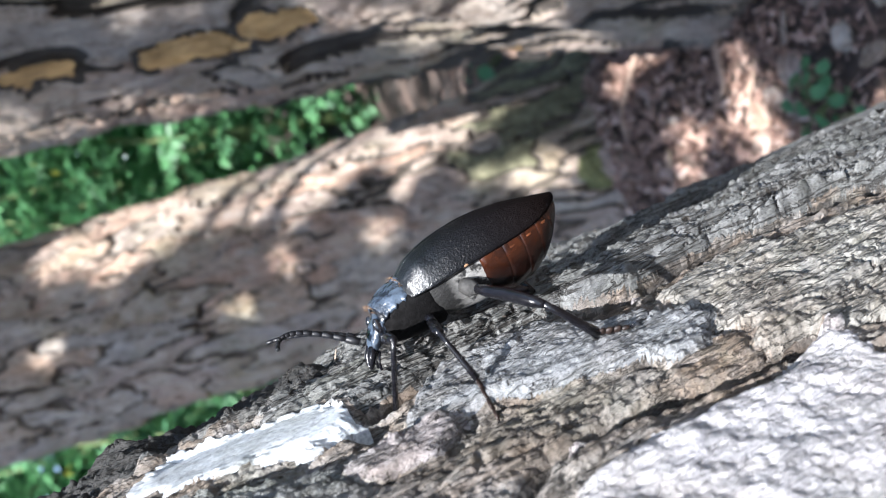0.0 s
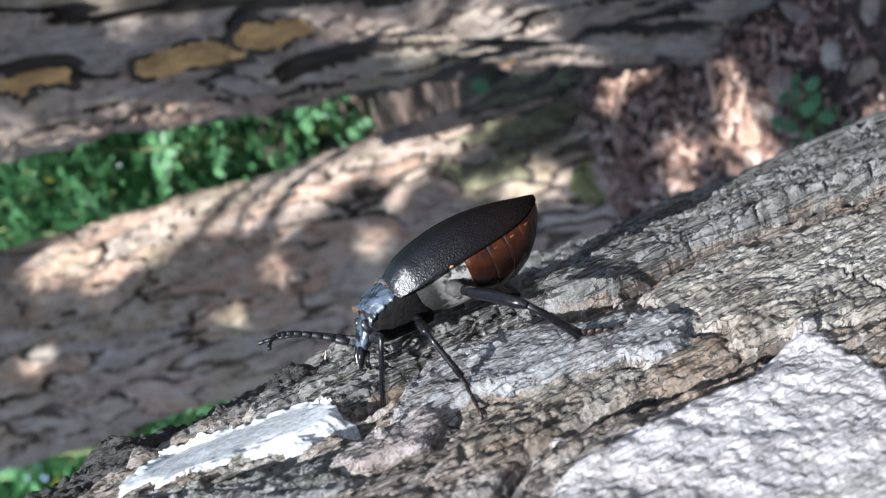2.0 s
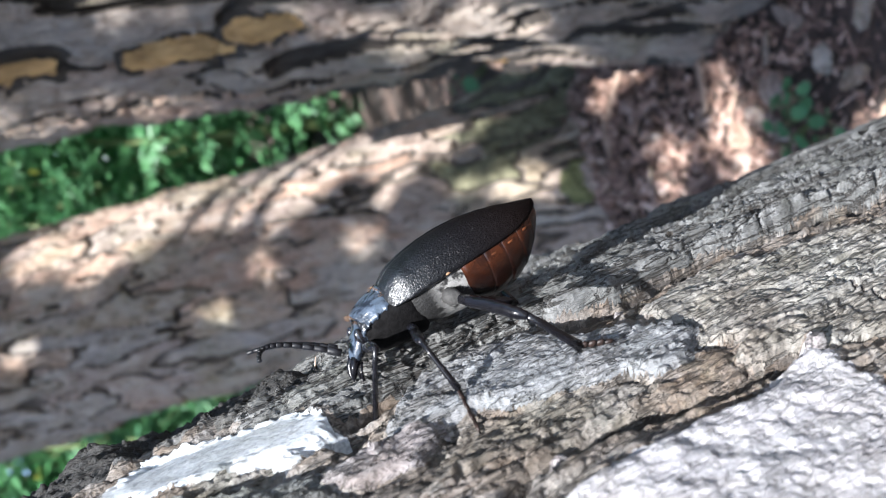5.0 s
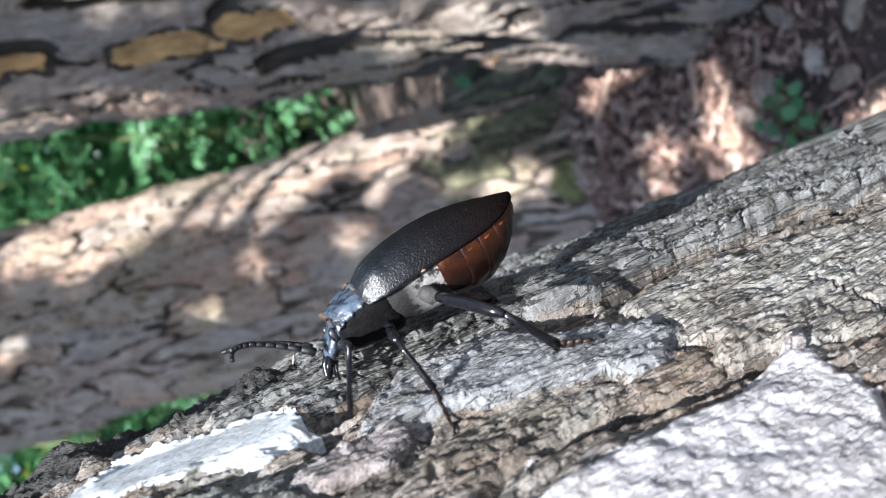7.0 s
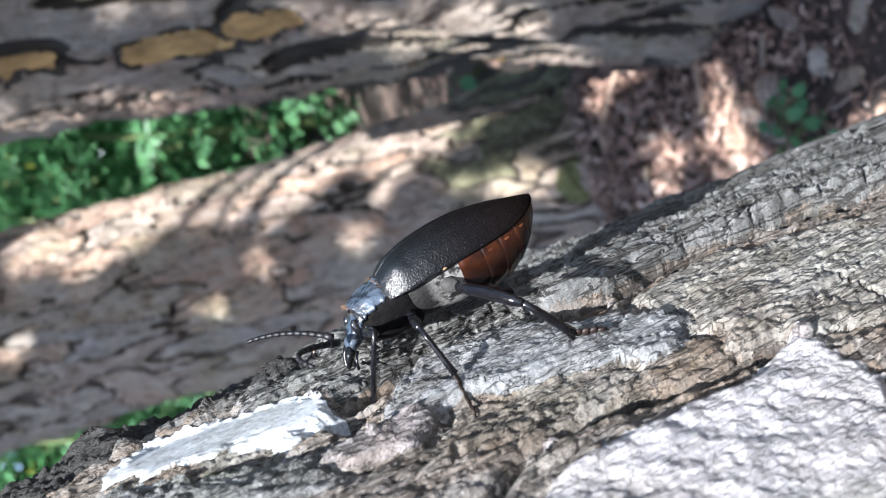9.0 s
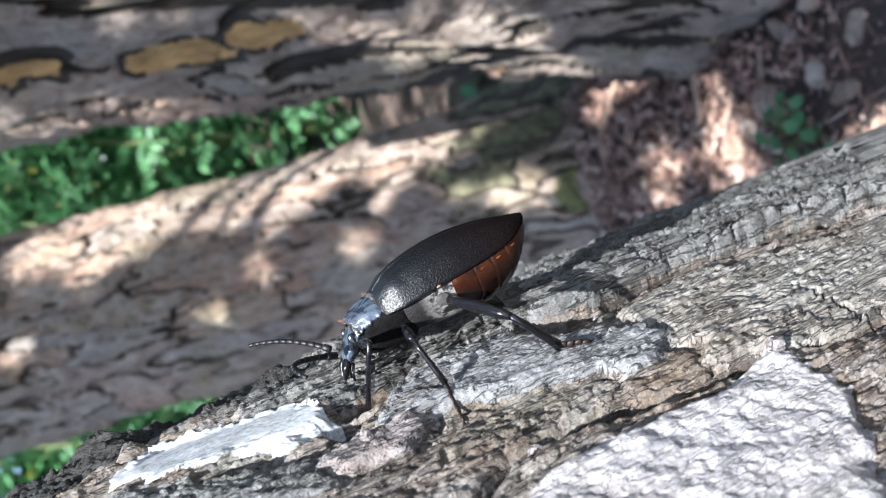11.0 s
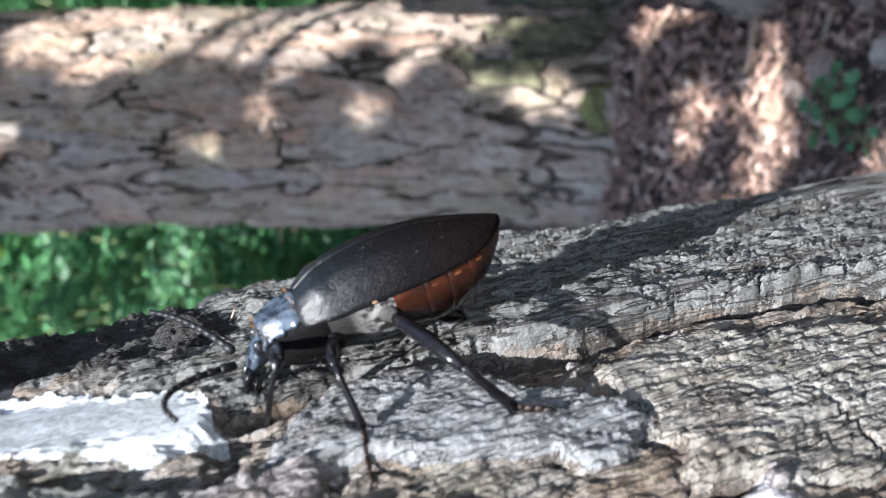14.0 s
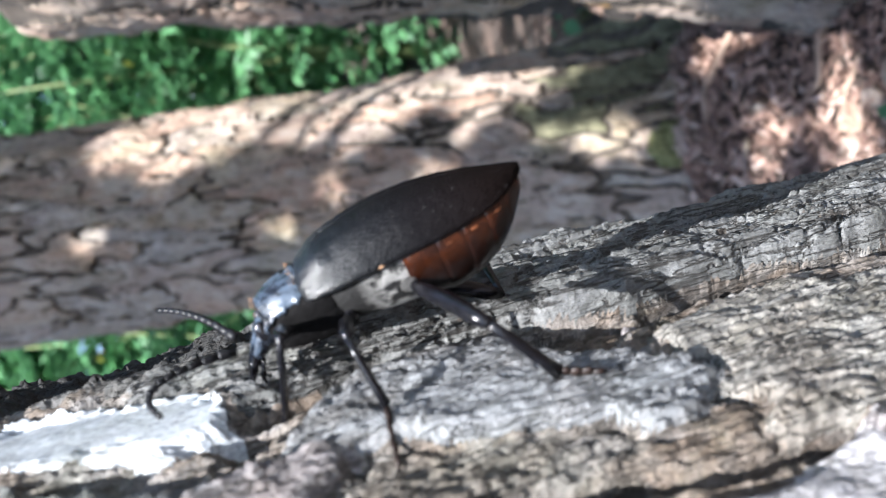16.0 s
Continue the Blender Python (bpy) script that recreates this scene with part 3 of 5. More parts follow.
    h = h - 2.5 * gash
    # a crack across the pale tan plate, and the dark gash beside the white patch
    split = np.exp(-((u - 496 - 0.05 * (189 - v) + 1.2 * (fbm(u / 4, v / 4, 3, 63) - 0.5)) / 0.35) ** 2) * smooth01((v - 171) / 6) * smooth01((190 - v) / 2)
    notch = np.exp(-((wu - 570.5 - 0.25 * (212 - v)) / 1.3) ** 2) * smooth01((v - 203) / 2) * smooth01((216 - v) / 2)
    under = np.exp(-((wv - 209.5 - 0.33 * (u - 578)) / 1.0) ** 2) * smooth01((u - 570) / 3) * smooth01((594 - u) / 4)
    h = h - 1.3 * split - 1.8 * notch - 1.5 * under
    # the ridge and the furrow at its foot, both clear of the white patch
    clear = 1 - smooth01((outline_depth(WHITE, wu, wv) + 3.0) / 3.0)
    ridge = ridge * clear
    trench = np.exp(-((d1 + 0.8) / 1.3) ** 2) * (0.55 + 0.9 * fbm(u / 12, v / 30, 2, 39)) * smooth01((604 - u) / 20) * clear
    deep = smooth01((512 - u) / 15)
    h = h * (1 - ridge) + (slats + 1.8) * ridge - (3.6 + 1.3 * deep) * trench
    gully = np.exp(-((wv - foot - 6.5) / 1.1) ** 2) * smooth01((515 - u) / 15)
    h = h - 2.8 * gully
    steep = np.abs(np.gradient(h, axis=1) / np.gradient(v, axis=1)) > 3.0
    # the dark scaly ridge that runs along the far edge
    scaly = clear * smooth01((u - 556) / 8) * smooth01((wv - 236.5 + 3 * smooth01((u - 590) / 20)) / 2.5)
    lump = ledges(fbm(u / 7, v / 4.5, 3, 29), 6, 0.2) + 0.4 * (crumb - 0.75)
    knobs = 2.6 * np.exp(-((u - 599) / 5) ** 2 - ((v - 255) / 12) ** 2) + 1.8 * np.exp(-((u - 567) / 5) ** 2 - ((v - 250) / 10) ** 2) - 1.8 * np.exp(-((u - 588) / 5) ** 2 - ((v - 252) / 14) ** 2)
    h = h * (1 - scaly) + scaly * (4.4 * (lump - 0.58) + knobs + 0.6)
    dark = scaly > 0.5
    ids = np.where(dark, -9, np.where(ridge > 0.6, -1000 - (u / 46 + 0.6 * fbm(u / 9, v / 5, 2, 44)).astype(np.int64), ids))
    far = smooth01((A / pine.r - 1.36) / 0.2)
    level = far * np.percentile(h[far > 0.6], 88) + (1 - far) * np.mean(h[(far < 0.3) & (A > 0.9 * pine.r) & (A < 1.4 * pine.r)])
    h = (h - level) * (0.35 + 0.65 * smooth01((A / pine.r - 0.5) / 0.3))
    # depth below the neighbours: hollows and cracks get their shade as dark colour
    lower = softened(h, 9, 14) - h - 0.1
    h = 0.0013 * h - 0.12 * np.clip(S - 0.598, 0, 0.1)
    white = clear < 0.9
    crack_shade = ((lower > 1.0) | (steep & (lower > 0.6)) | (gash > 0.75) | (trench > 0.72) | (split > 0.85) | (notch > 0.7) | (under > 0.75)) & ~white & ~dark & (abs(A) < 2.2 * pine.r)
    special = ids < 0
    return h, ids.ravel(), (special | ((edge > 0.04) & (abs(A) < 2.1 * pine.r))).ravel(), crack_shade.ravel()


ZONES = (BROWN_BARK, RIDGE_BARK, NEAR_BARK, DARK_BARK, CREVICE_SHADE)


def near_zone(p):
    """Which kind of bark covers a place of the near pine that belongs to no large plate."""
    d = p - near.base
    u = d @ near.w * 1000
    v = near.r * 1000 * np.arctan2(d @ near.b, d @ near.a)
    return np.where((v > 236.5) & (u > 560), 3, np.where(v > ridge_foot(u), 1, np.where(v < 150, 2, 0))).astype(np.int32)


PLATE_LOOK = {
    -20: (SLATE_BARK, "dark grey-green crumbly plate of bark"), -21: (TAN_BARK, "pale tan fibrous plate of bark"), -22: (BROWN_BARK, "brown fibrous bark in a furrow"),
    -23: (RUST_BARK, "rust-brown stepped edge of bark"), -24: (BLUE_BARK, "bluish grey lichen-covered plate of bark"), -25: (PINK_BARK, "pinkish grey flake of bark"),
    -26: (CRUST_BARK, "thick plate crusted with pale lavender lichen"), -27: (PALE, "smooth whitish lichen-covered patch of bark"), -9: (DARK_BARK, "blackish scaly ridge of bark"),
}


def pick_near(cid, centre):
    if cid <= -1000:
        return RIDGE_BARK, "slate-grey ridged bark"
    if cid in PLATE_LOOK:
        return PLATE_LOOK[cid]
    k = int(near_zone(np.array([centre]))[0])
    return ZONES[k], ""


near = Pine(near_at(0.0), near_at(1.15), 0.16, (0.42, 0.70), (0.75, 1.80), 0.00034, 0.0012, near_relief, 0.2, 0.08)
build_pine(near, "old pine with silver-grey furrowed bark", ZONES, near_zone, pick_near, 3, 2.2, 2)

# the pine across, sunlit on one side
mid_pine = Pine((0.038, 1.13, 0.0), (-0.022, 1.40, 1.05), 0.142, (0.0, 0.95), (-1.7, 1.75), 0.0020, 0.010, pine_relief(0.15, 0.042, 0.0095, 41, 0.12, 0.75), 0.20, 0.06, 0.6, root=(1.35, 0.42))
build_pine(mid_pine, "pine trunk with grey-brown plates in dappled sun", (PLATE, MOSSY_SHADE, FURROW), mid_zone, pick_mid, 4, 2.6)

# the pine in the shade with fresh orange flakes
far_pine = Pine((0.292, 0.80, 0.0), (0.300, 0.80, 1.1), 0.13, (0.0, 1.0), (-1.75, 1.2), 0.0024, 0.012, flaked_relief(pine_relief(0.27, 0.044, 0.0130, 61, 0.50)), 0.22, 0.1, 2.0, bend=(2.2, 0.2), bend_from=0.70)
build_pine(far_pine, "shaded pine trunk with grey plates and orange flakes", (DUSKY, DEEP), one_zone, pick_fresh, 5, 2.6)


# ---- the beetle ----
BLACK = mat("black_chitin", plain((0.0045, 0.0045, 0.006), 0.22, 0.5, 900, 0.35, 0.2, 0.0003))
FEELER = mat("dull_black_chitin", plain((0.007, 0.0072, 0.009), 0.45, 0.5, 900, 0.3, 0.3, 0.0003))
TOE = mat("red_brown_toe", plain((0.013, 0.0075, 0.006), 0.5, 0.5, 900, 0.3))


def wing_black(g, bsdf):
    """Black, finely grained, a little redder and duller towards the tail; smooth and shiny at the shoulders."""
    tc = g.nodes.new("ShaderNodeTexCoord")
    xyz = g.nodes.new("ShaderNodeSeparateXYZ")
    link(g, tc.outputs["Object"], xyz.inputs[0])
    to = g.nodes.new("ShaderNodeMapRange")
    to.inputs["From Min"].default_value, to.inputs["From Max"].default_value = 0.004, 0.027
    link(g, xyz.outputs["X"], to.inputs["Value"])
    n = noise_tex(g, coords(g), 3000, 2, 0.7)
    m = noise_tex(g, coords(g), 500, 4, 0.6)
    col = mix(g, to.outputs["Result"], (0.005, 0.0034, 0.0032), (0.003, 0.004, 0.0055))
    # pale specks in the colour stand in for glints on the grain
    col = mix(g, ramp(g, n, [(0.675, (0, 0, 0)), (0.74, (0.6, 0.6, 0.6))]), col, (0.12, 0.118, 0.115))
    link(g, col, bsdf.inputs["Base Color"])
    r = ramp(g, to.outputs["Result"], [(0.0, (0.5, 0.5, 0.5)), (0.7, (0.44, 0.44, 0.44)), (0.95, (0.36, 0.36, 0.36))])
    link(g, r, bsdf.inputs["Roughness"])
    link(g, ramp(g, to.outputs["Result"], [(0.0, (0.015, 0.015, 0.015)), (0.45, (0.03, 0.03, 0.03)), (0.75, (0.14, 0.14, 0.14)), (0.9, (0.35, 0.35, 0.35)), (1.0, (0.8, 0.8, 0.8))]), bsdf.inputs["Specular IOR Level"])
    bump(g, bsdf, mix(g, 0.35, n, m), 0.8, 0.00035)


def abdomen_red(g, bsdf):
    """Dark red-brown, more amber towards the upper edge; the underside's shade is put into the colour."""
    tc = g.nodes.new("ShaderNodeTexCoord")
    xyz = g.nodes.new("ShaderNodeSeparateXYZ")
    link(g, tc.outputs["Object"], xyz.inputs[0])
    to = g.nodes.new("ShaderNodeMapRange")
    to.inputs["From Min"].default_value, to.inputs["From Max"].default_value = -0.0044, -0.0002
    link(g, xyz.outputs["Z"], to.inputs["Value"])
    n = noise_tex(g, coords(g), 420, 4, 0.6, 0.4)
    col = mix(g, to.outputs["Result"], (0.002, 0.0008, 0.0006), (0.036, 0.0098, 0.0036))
    col = mix(g, ramp(g, n, [(0.38, (0.85, 0.85, 0.85)), (0.62, (0, 0, 0))]), col, (0.008, 0.003, 0.0022))
    link(g, col, bsdf.inputs["Base Color"])
    bsdf.inputs["Roughness"].default_value = 0.24
    bsdf.inputs["Specular IOR Level"].default_value = 0.35
    bump(g, bsdf, n, 0.15, 0.0002)


def downy(g, bsdf):
    """Dark chitin under patches of pale grey down, thickest on the hind part."""
    tc = g.nodes.new("ShaderNodeTexCoord")
    xyz = g.nodes.new("ShaderNodeSeparateXYZ")
    link(g, tc.outputs["Object"], xyz.inputs[0])
    to = g.nodes.new("ShaderNodeMapRange")
    to.inputs["From Min"].default_value, to.inputs["From Max"].default_value = 0.0235, 0.0205
    link(g, xyz.outputs["X"], to.inputs["Value"])
    n = noise_tex(g, coords(g), 330, 5, 0.65, 0.4)
    f = noise_tex(g, coords(g, (0.4, 1, 1)), 2400, 3, 0.7)
    down = mix(g, 1.0, to.outputs["Result"], ramp(g, n, [(0.42, (0, 0, 0)), (0.50, (1, 1, 1))]), "MULTIPLY")
    col = mix(g, down, (0.006, 0.0058, 0.0058), (0.17, 0.166, 0.16))
    col = mix(g, 0.35, col, ramp(g, f, [(0.3, (0.1, 0.1, 0.1)), (0.7, (0.85, 0.85, 0.85))]), "OVERLAY")
    link(g, col, bsdf.inputs["Base Color"])
    bsdf.inputs["Roughness"].default_value = 0.7
    bsdf.inputs["Specular IOR Level"].default_value = 0.3
    bump(g, bsdf, mix(g, 0.6, n, f), 0.8, 0.0004)


def sky_sheen(g, bsdf):
    """Black chitin; pale blue patches put the sky's reflection into the colour, rougher where they are thick."""
    n = noise_tex(g, coords(g), 330, 5, 0.65, 0.5)
    f = noise_tex(g, coords(g), 1900, 3, 0.6)
    sheen = ramp(g, n, [(0.42, (0, 0, 0)), (0.58, (1, 1, 1))])
    link(g, mix(g, sheen, (0.006, 0.007, 0.010), (0.045, 0.062, 0.088)), bsdf.inputs["Base Color"])
    link(g, ramp(g, n, [(0.42, (0.18, 0.18, 0.18)), (0.58, (0.42, 0.42, 0.42))]), bsdf.inputs["Roughness"])
    bsdf.inputs["Specular IOR Level"].default_value = 0.55
    bsdf.inputs["Coat Weight"].default_value = 0.18
    bsdf.inputs["Coat Roughness"].default_value = 0.2
    bump(g, bsdf, mix(g, 0.4, n, f), 0.6, 0.0005)


WING = mat("wing_case", wing_black)
SHINE = mat("blue_sheen_chitin", sky_sheen)
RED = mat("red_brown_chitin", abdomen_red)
DOWNY = mat("downy_chitin", downy)
GREY = mat("grey_down", plain((0.04, 0.039, 0.038), 0.9, 0.4, 700, 0.15, 0.8, 0.0004))
MEMBRANE = mat("orange_membrane", plain((0.075, 0.024, 0.009), 0.45, 0.5, 500, 0.3, 0.2, 0.0002))
HAIRY = mat("dark_hairy_chitin", plain((0.004, 0.0038, 0.004), 0.75, 0.6, 1100, 0.05, 0.5, 0.0004))
TAWNY = mat("tawny_hair", plain((0.16, 0.095, 0.055), 0.7, 0.4, 900, 0.2))
EYE = mat("compound_eye", plain((0.006, 0.006, 0.008), 0.12, 0.2, 900, 0.6, 0.0, 0.0, 0.6))

MM = 0.001


def loft(rings, sides=24):
    """Rings (x, half width, height above, depth below, middle height), millimetres: a closed rounded body."""
    verts, faces = [], []
    for x, wd, up, down, zc in rings:
        for k in range(sides):
            t = 2 * math.pi * k / sides
            z = math.sin(t)
            verts.append((x * MM, math.cos(t) * wd * MM, (zc + (z * up if z > 0 else z * down)) * MM))
    n = len(rings)
    for i in range(n - 1):
        for k in range(sides):
            a, b = i * sides + k, i * sides + (k + 1) % sides
            faces.append((a, a + sides, b + sides, b))
    faces.append(tuple(range(sides)))
    faces.append(tuple(reversed(range((n - 1) * sides, n * sides))))
    return verts, faces


def curve_at(table, x):
    xs = [p[0] for p in table]
    ys = [p[1] for p in table]
    return float(np.mean([np.interp(x + d * min(1.0, (x - xs[0]) / 2.2, (xs[-1] - x) / 2.2), xs, ys) for d in (-2.2, -1.1, 0.0, 1.1, 2.2)]))


WIDTH = [(0, 0.5), (0.6, 1.7), (2, 3.4), (4, 4.9), (8, 6.4), (14, 7.0), (20, 6.8), (25.5, 6.2), (28.2, 5.4), (29.3, 3.4)]
HIGH = [(0, 0.5), (0.6, 0.9), (2, 1.9), (4, 3.0), (8, 4.7), (13, 5.8), (19, 6.0), (25, 5.3), (28.2, 4.1), (29.3, 2.2)]
RISE = [(0, 1.6), (2, 0.9), (5, 0.3), (10, 0.0), (20, 0.0), (29.3, -0.3)]


def wing_case(side):
    """One wing case: a domed shell with thickness, a rim along its outer edge and fine wrinkles."""
    xs = np.concatenate([np.linspace(0, 3, 9)[:-1], np.linspace(3, 25.5, 50)[:-1], np.linspace(25.5, 29.3, 13)])
    vs = np.linspace(0.0, 1.0, 22)
    top, low = [], []
    for x in xs:
        w, h, r = curve_at(WIDTH, x), curve_at(HIGH, x), curve_at(RISE, x)
        for v in vs:
            t = v * math.pi / 2
            y, z = w * math.sin(t) ** 0.92, h * math.cos(t) ** 0.9 + r
            wr = 0.07 * (noise.noise((x * 0.9, v * 5 + 9 * side, 3.0)) + 0.7 * noise.noise((x * 2.6, v * 13, 7.0 * side)))
            rib = 0.10 * math.exp(-((v - 0.42) / 0.05) ** 2) + 0.08 * math.exp(-((v - 0.68) / 0.05) ** 2)
            groove = -0.35 * math.exp(-(v / 0.03) ** 2)
            rim = 0.22 * math.exp(-((v - 0.985) / 0.02) ** 2)
            hump = 0.55 * math.exp(-((x - 26.3) / 1.7) ** 2 - ((v - 0.55) / 0.2) ** 2)
            k = 1 + (wr + rib + groove + rim + hump) / max(w, 2.0)
            top.append((x * MM, side * max(y * k, 0.04) * MM, (r + (z - r) * k + 0.1) * MM))
            low.append((x * MM, side * max(y * 0.93, 0.03) * MM, (r + (z - r) * 0.9 - 0.25) * MM))
    n, m = len(xs), len(vs)
    f = [tuple(q) for q in grid_faces(n, m)]
    g = [tuple(i + n * m for i in reversed(q)) for q in f]
    rimf = [(i * m + m - 1, i * m + m - 1 + n * m, (i + 1) * m + m - 1 + n * m, (i + 1) * m + m - 1) for i in range(n - 1)]
    seam = [(i * m, (i + 1) * m, (i + 1) * m + n * m, i * m + n * m) for i in range(n - 1)]
    if side > 0:
        f, g, rimf, seam = ([tuple(reversed(q)) for q in l] for l in (f, g, rimf, seam))
    return top + low, f + g + rimf + seam




def build_beetle():
    beetle = new("beetle")
    tagged(beetle, "large black longhorn beetle climbing on the bark", "beetle")
    for side, nm in ((1, "wing_case"), (-1, "wing_case")):
        v, f = wing_case(side)
        part(nm, v, f, WING, beetle, "finely wrinkled black wing case")
    # abdomen: five overlapping ring plates
    depth = [(0.6, 1.4), (2, 3.4), (4, 5.2), (7, 7.0), (10.5, 8.0), (13.5, 7.8), (17, 6.6), (18, 5.6)]
    edges = [0.9, 3.6, 6.6, 9.8, 13.2, 17.0]
    for a, b in zip(edges, edges[1:]):
        rings = []
        for k in range(9):
            x = a + (b - a + 0.5) * k / 8
            swell = 1.0 - 0.02 * (1 - min(k, 7) / 7) if k < 8 else 0.96
            rings.append((x, curve_at(WIDTH, x) * 0.92 * swell, 1.4, curve_at(depth, x) * swell, curve_at(RISE, x) - 0.2))
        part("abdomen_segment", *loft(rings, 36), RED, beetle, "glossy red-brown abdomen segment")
    for x0, ln in ((4.6, 1.5), (7.8, 1.9), (11.2, 1.7)):
        for side in (1, -1):
            pts = [((x0 + ln * u) * MM, side * curve_at(WIDTH, x0 + ln * u) * 0.872 * MM, (curve_at(RISE, x0) - 0.9 - 0.15 * math.sin(u * 3.1)) * MM) for u in (0, 0.35, 0.7, 1.0)]
            v, f = tube(pts, [0.06 * MM, (0.2 * MM, 0.36 * MM), (0.2 * MM, 0.32 * MM), 0.06 * MM], 10)
            part("side_membrane", v, f, MEMBRANE, beetle, "orange side membrane of the abdomen")
    part("hind_breast", *loft([(13.5, 4.6, 2, 5.0, 0), (14.5, 5.4, 2, 6.8, 0), (16.5, 5.8, 2, 7.2, 0), (19, 5.8, 2, 7.0, 0), (21.5, 5.5, 2, 6.5, -0.1), (24, 5.0, 2, 5.8, -0.3), (26, 4.6, 2, 5.2, -0.5), (27, 3.4, 1.6, 4.0, -0.6)], 32),
         DOWNY, beetle, "breast with patches of pale grey down")
    for side in (1, -1):
        sv, sf = tube([(19.2 * MM, side * 6.75 * MM, 0.1 * MM), (19.9 * MM, side * 6.75 * MM, 0.15 * MM), (20.5 * MM, side * 6.7 * MM, 0.1 * MM)], [0.08 * MM, 0.22 * MM, 0.08 * MM], 8)
        part("shoulder_spot", sv, sf, TAWNY, beetle, "small orange spot at the wing case's edge")
    part("fore_breast", *loft([(23.8, 3.0, 1.5, 5.0, -0.4), (25.2, 4.3, 2, 6.3, -0.4), (27.2, 4.7, 2, 6.2, -0.5), (29.5, 4.4, 2, 5.7, -0.7), (32, 3.9, 2, 5.0, -1.0), (34.2, 3.0, 1.4, 3.8, -1.5)], 28), HAIRY, beetle)
    v, f = loft([(28.2, 2.2, 1.2, 0.8, 1.6), (29.0, 2.2, 1.6, 0.8, 1.9), (29.8, 1.6, 1.0, 0.6, 2.0)], 16)
    part("scutellum", v, f, SHINE, beetle)
    # neck shield with three teeth on each side
    verts, faces = [], []
    xs, ys = np.linspace(29.0, 34.4, 25), np.linspace(-1, 1, 33)
    for low in (0, 1):
        for x in xs:
            u = (x - 29.0) / 5.4
            half = 3.75 + 0.45 * math.sin(u * math.pi) - 0.8 * u
            for y in ys:
                tooth = 0.0
                if abs(y) > 0.93:
                    tooth = 0.4 * max(0.0, math.cos((u * 3 - 0.42) * 2 * math.pi)) ** 2 * (abs(y) - 0.93) / 0.07
                z = 2.7 * (1 - abs(y) ** 2.3) + 0.5 * math.sin(u * math.pi) - 1.5 * u + 0.3
                z += 0.12 * noise.noise((x * 1.3, y * 5, 1.0)) - 0.25 * math.exp(-(y / 0.12) ** 2) * math.sin(u * 3.1)
                verts.append((x * MM, y * (half + tooth) * MM, (z - 0.6 * low) * MM))
    n, m = len(xs), len(ys)
    f = [tuple(reversed(q)) for q in grid_faces(n, m).tolist()]
    g = [tuple(i + n * m for i in reversed(q)) for q in f]
    ring = [i for i in range(m)] + [i * m + m - 1 for i in range(1, n)] + [(n - 1) * m + i for i in range(m - 2, -1, -1)] + [i * m for i in range(n - 2, 0, -1)]
    rim = [(a, b, b + n * m, a + n * m) for a, b in zip(ring, ring[1:] + ring[:1])]
    shield = part("neck_shield", verts, f + g + rim, SHINE, beetle, "shiny blue-black neck shield with toothed sides")
    rnd = random.Random(5)
    for x0, z0, wide in ((34.3, -0.1, 3.0), (29.1, 1.7, 4.0)):
        v, f = [], []
        for k in range(45):
            y = rnd.uniform(-wide, wide)
            z = z0 + 1.5 * (1 - (y / (wide + 0.6)) ** 2)
            tip = (x0 + rnd.uniform(0.2, 0.8), y + rnd.uniform(-0.25, 0.25), z + rnd.uniform(0.0, 0.5))
            tv, tf = tube([(x0 * MM, y * MM, (z - 0.2) * MM), tuple(c * MM for c in tip)], [0.028 * MM, 0.008 * MM], 4)
            f += [tuple(i + len(v) for i in q) for q in tf]
            v += tv
        part("hair_fringe", v, f, TAWNY, shield, "tawny hair fringe")
    # head, bent downwards
    head = part("head", *loft([(33.4, 2.7, 1.6, 2.6, -1.3), (34.6, 2.8, 1.7, 2.6, -1.7), (35.8, 2.5, 1.5, 2.3, -2.6), (36.8, 2.0, 1.1, 1.8, -3.6), (37.4, 1.4, 0.7, 1.2, -4.4)], 24), SHINE, beetle)
    for side in (1, -1):
        eye = bmesh.new()
        bmesh.ops.create_icosphere(eye, subdivisions=3, radius=0.85 * MM)
        bmesh.ops.transform(eye, matrix=Matrix.Translation((35.0 * MM, side * 2.35 * MM, -1.6 * MM)) @ Matrix.Diagonal((0.85, 0.65, 1.5, 1)), verts=eye.verts)
        me = bpy.data.meshes.new("eye")
        eye.to_mesh(me)
        me.materials.append(EYE)
        me.shade_smooth()
        new("eye", me).parent = head
        v, f = tube([(36.9 * MM, side * 1.1 * MM, -4.2 * MM), (37.9 * MM, side * 1.4 * MM, -5.4 * MM), (38.5 * MM, side * 0.9 * MM, -6.6 * MM), (38.7 * MM, side * 0.2 * MM, -7.3 * MM)],
                    [(0.8 * MM, 0.6 * MM), (0.7 * MM, 0.5 * MM), (0.45 * MM, 0.35 * MM), 0.08 * MM], 10)
        part("mandible", v, f, BLACK, head)
        for dy, ln in ((0.7, 2.6), (1.3, 2.0)):
            p0 = Vector((36.4, side * dy, -5.2)) * MM
            v, f = tube([p0, p0 + Vector((0.9, side * 0.5, -ln * 0.55)) * MM, p0 + Vector((1.1, side * 0.3, -ln)) * MM], [0.17 * MM, 0.2 * MM, 0.24 * MM], 6)
            part("palp", v, f, BLACK, head)
    return beetle, [ob for ob in beetle.children]


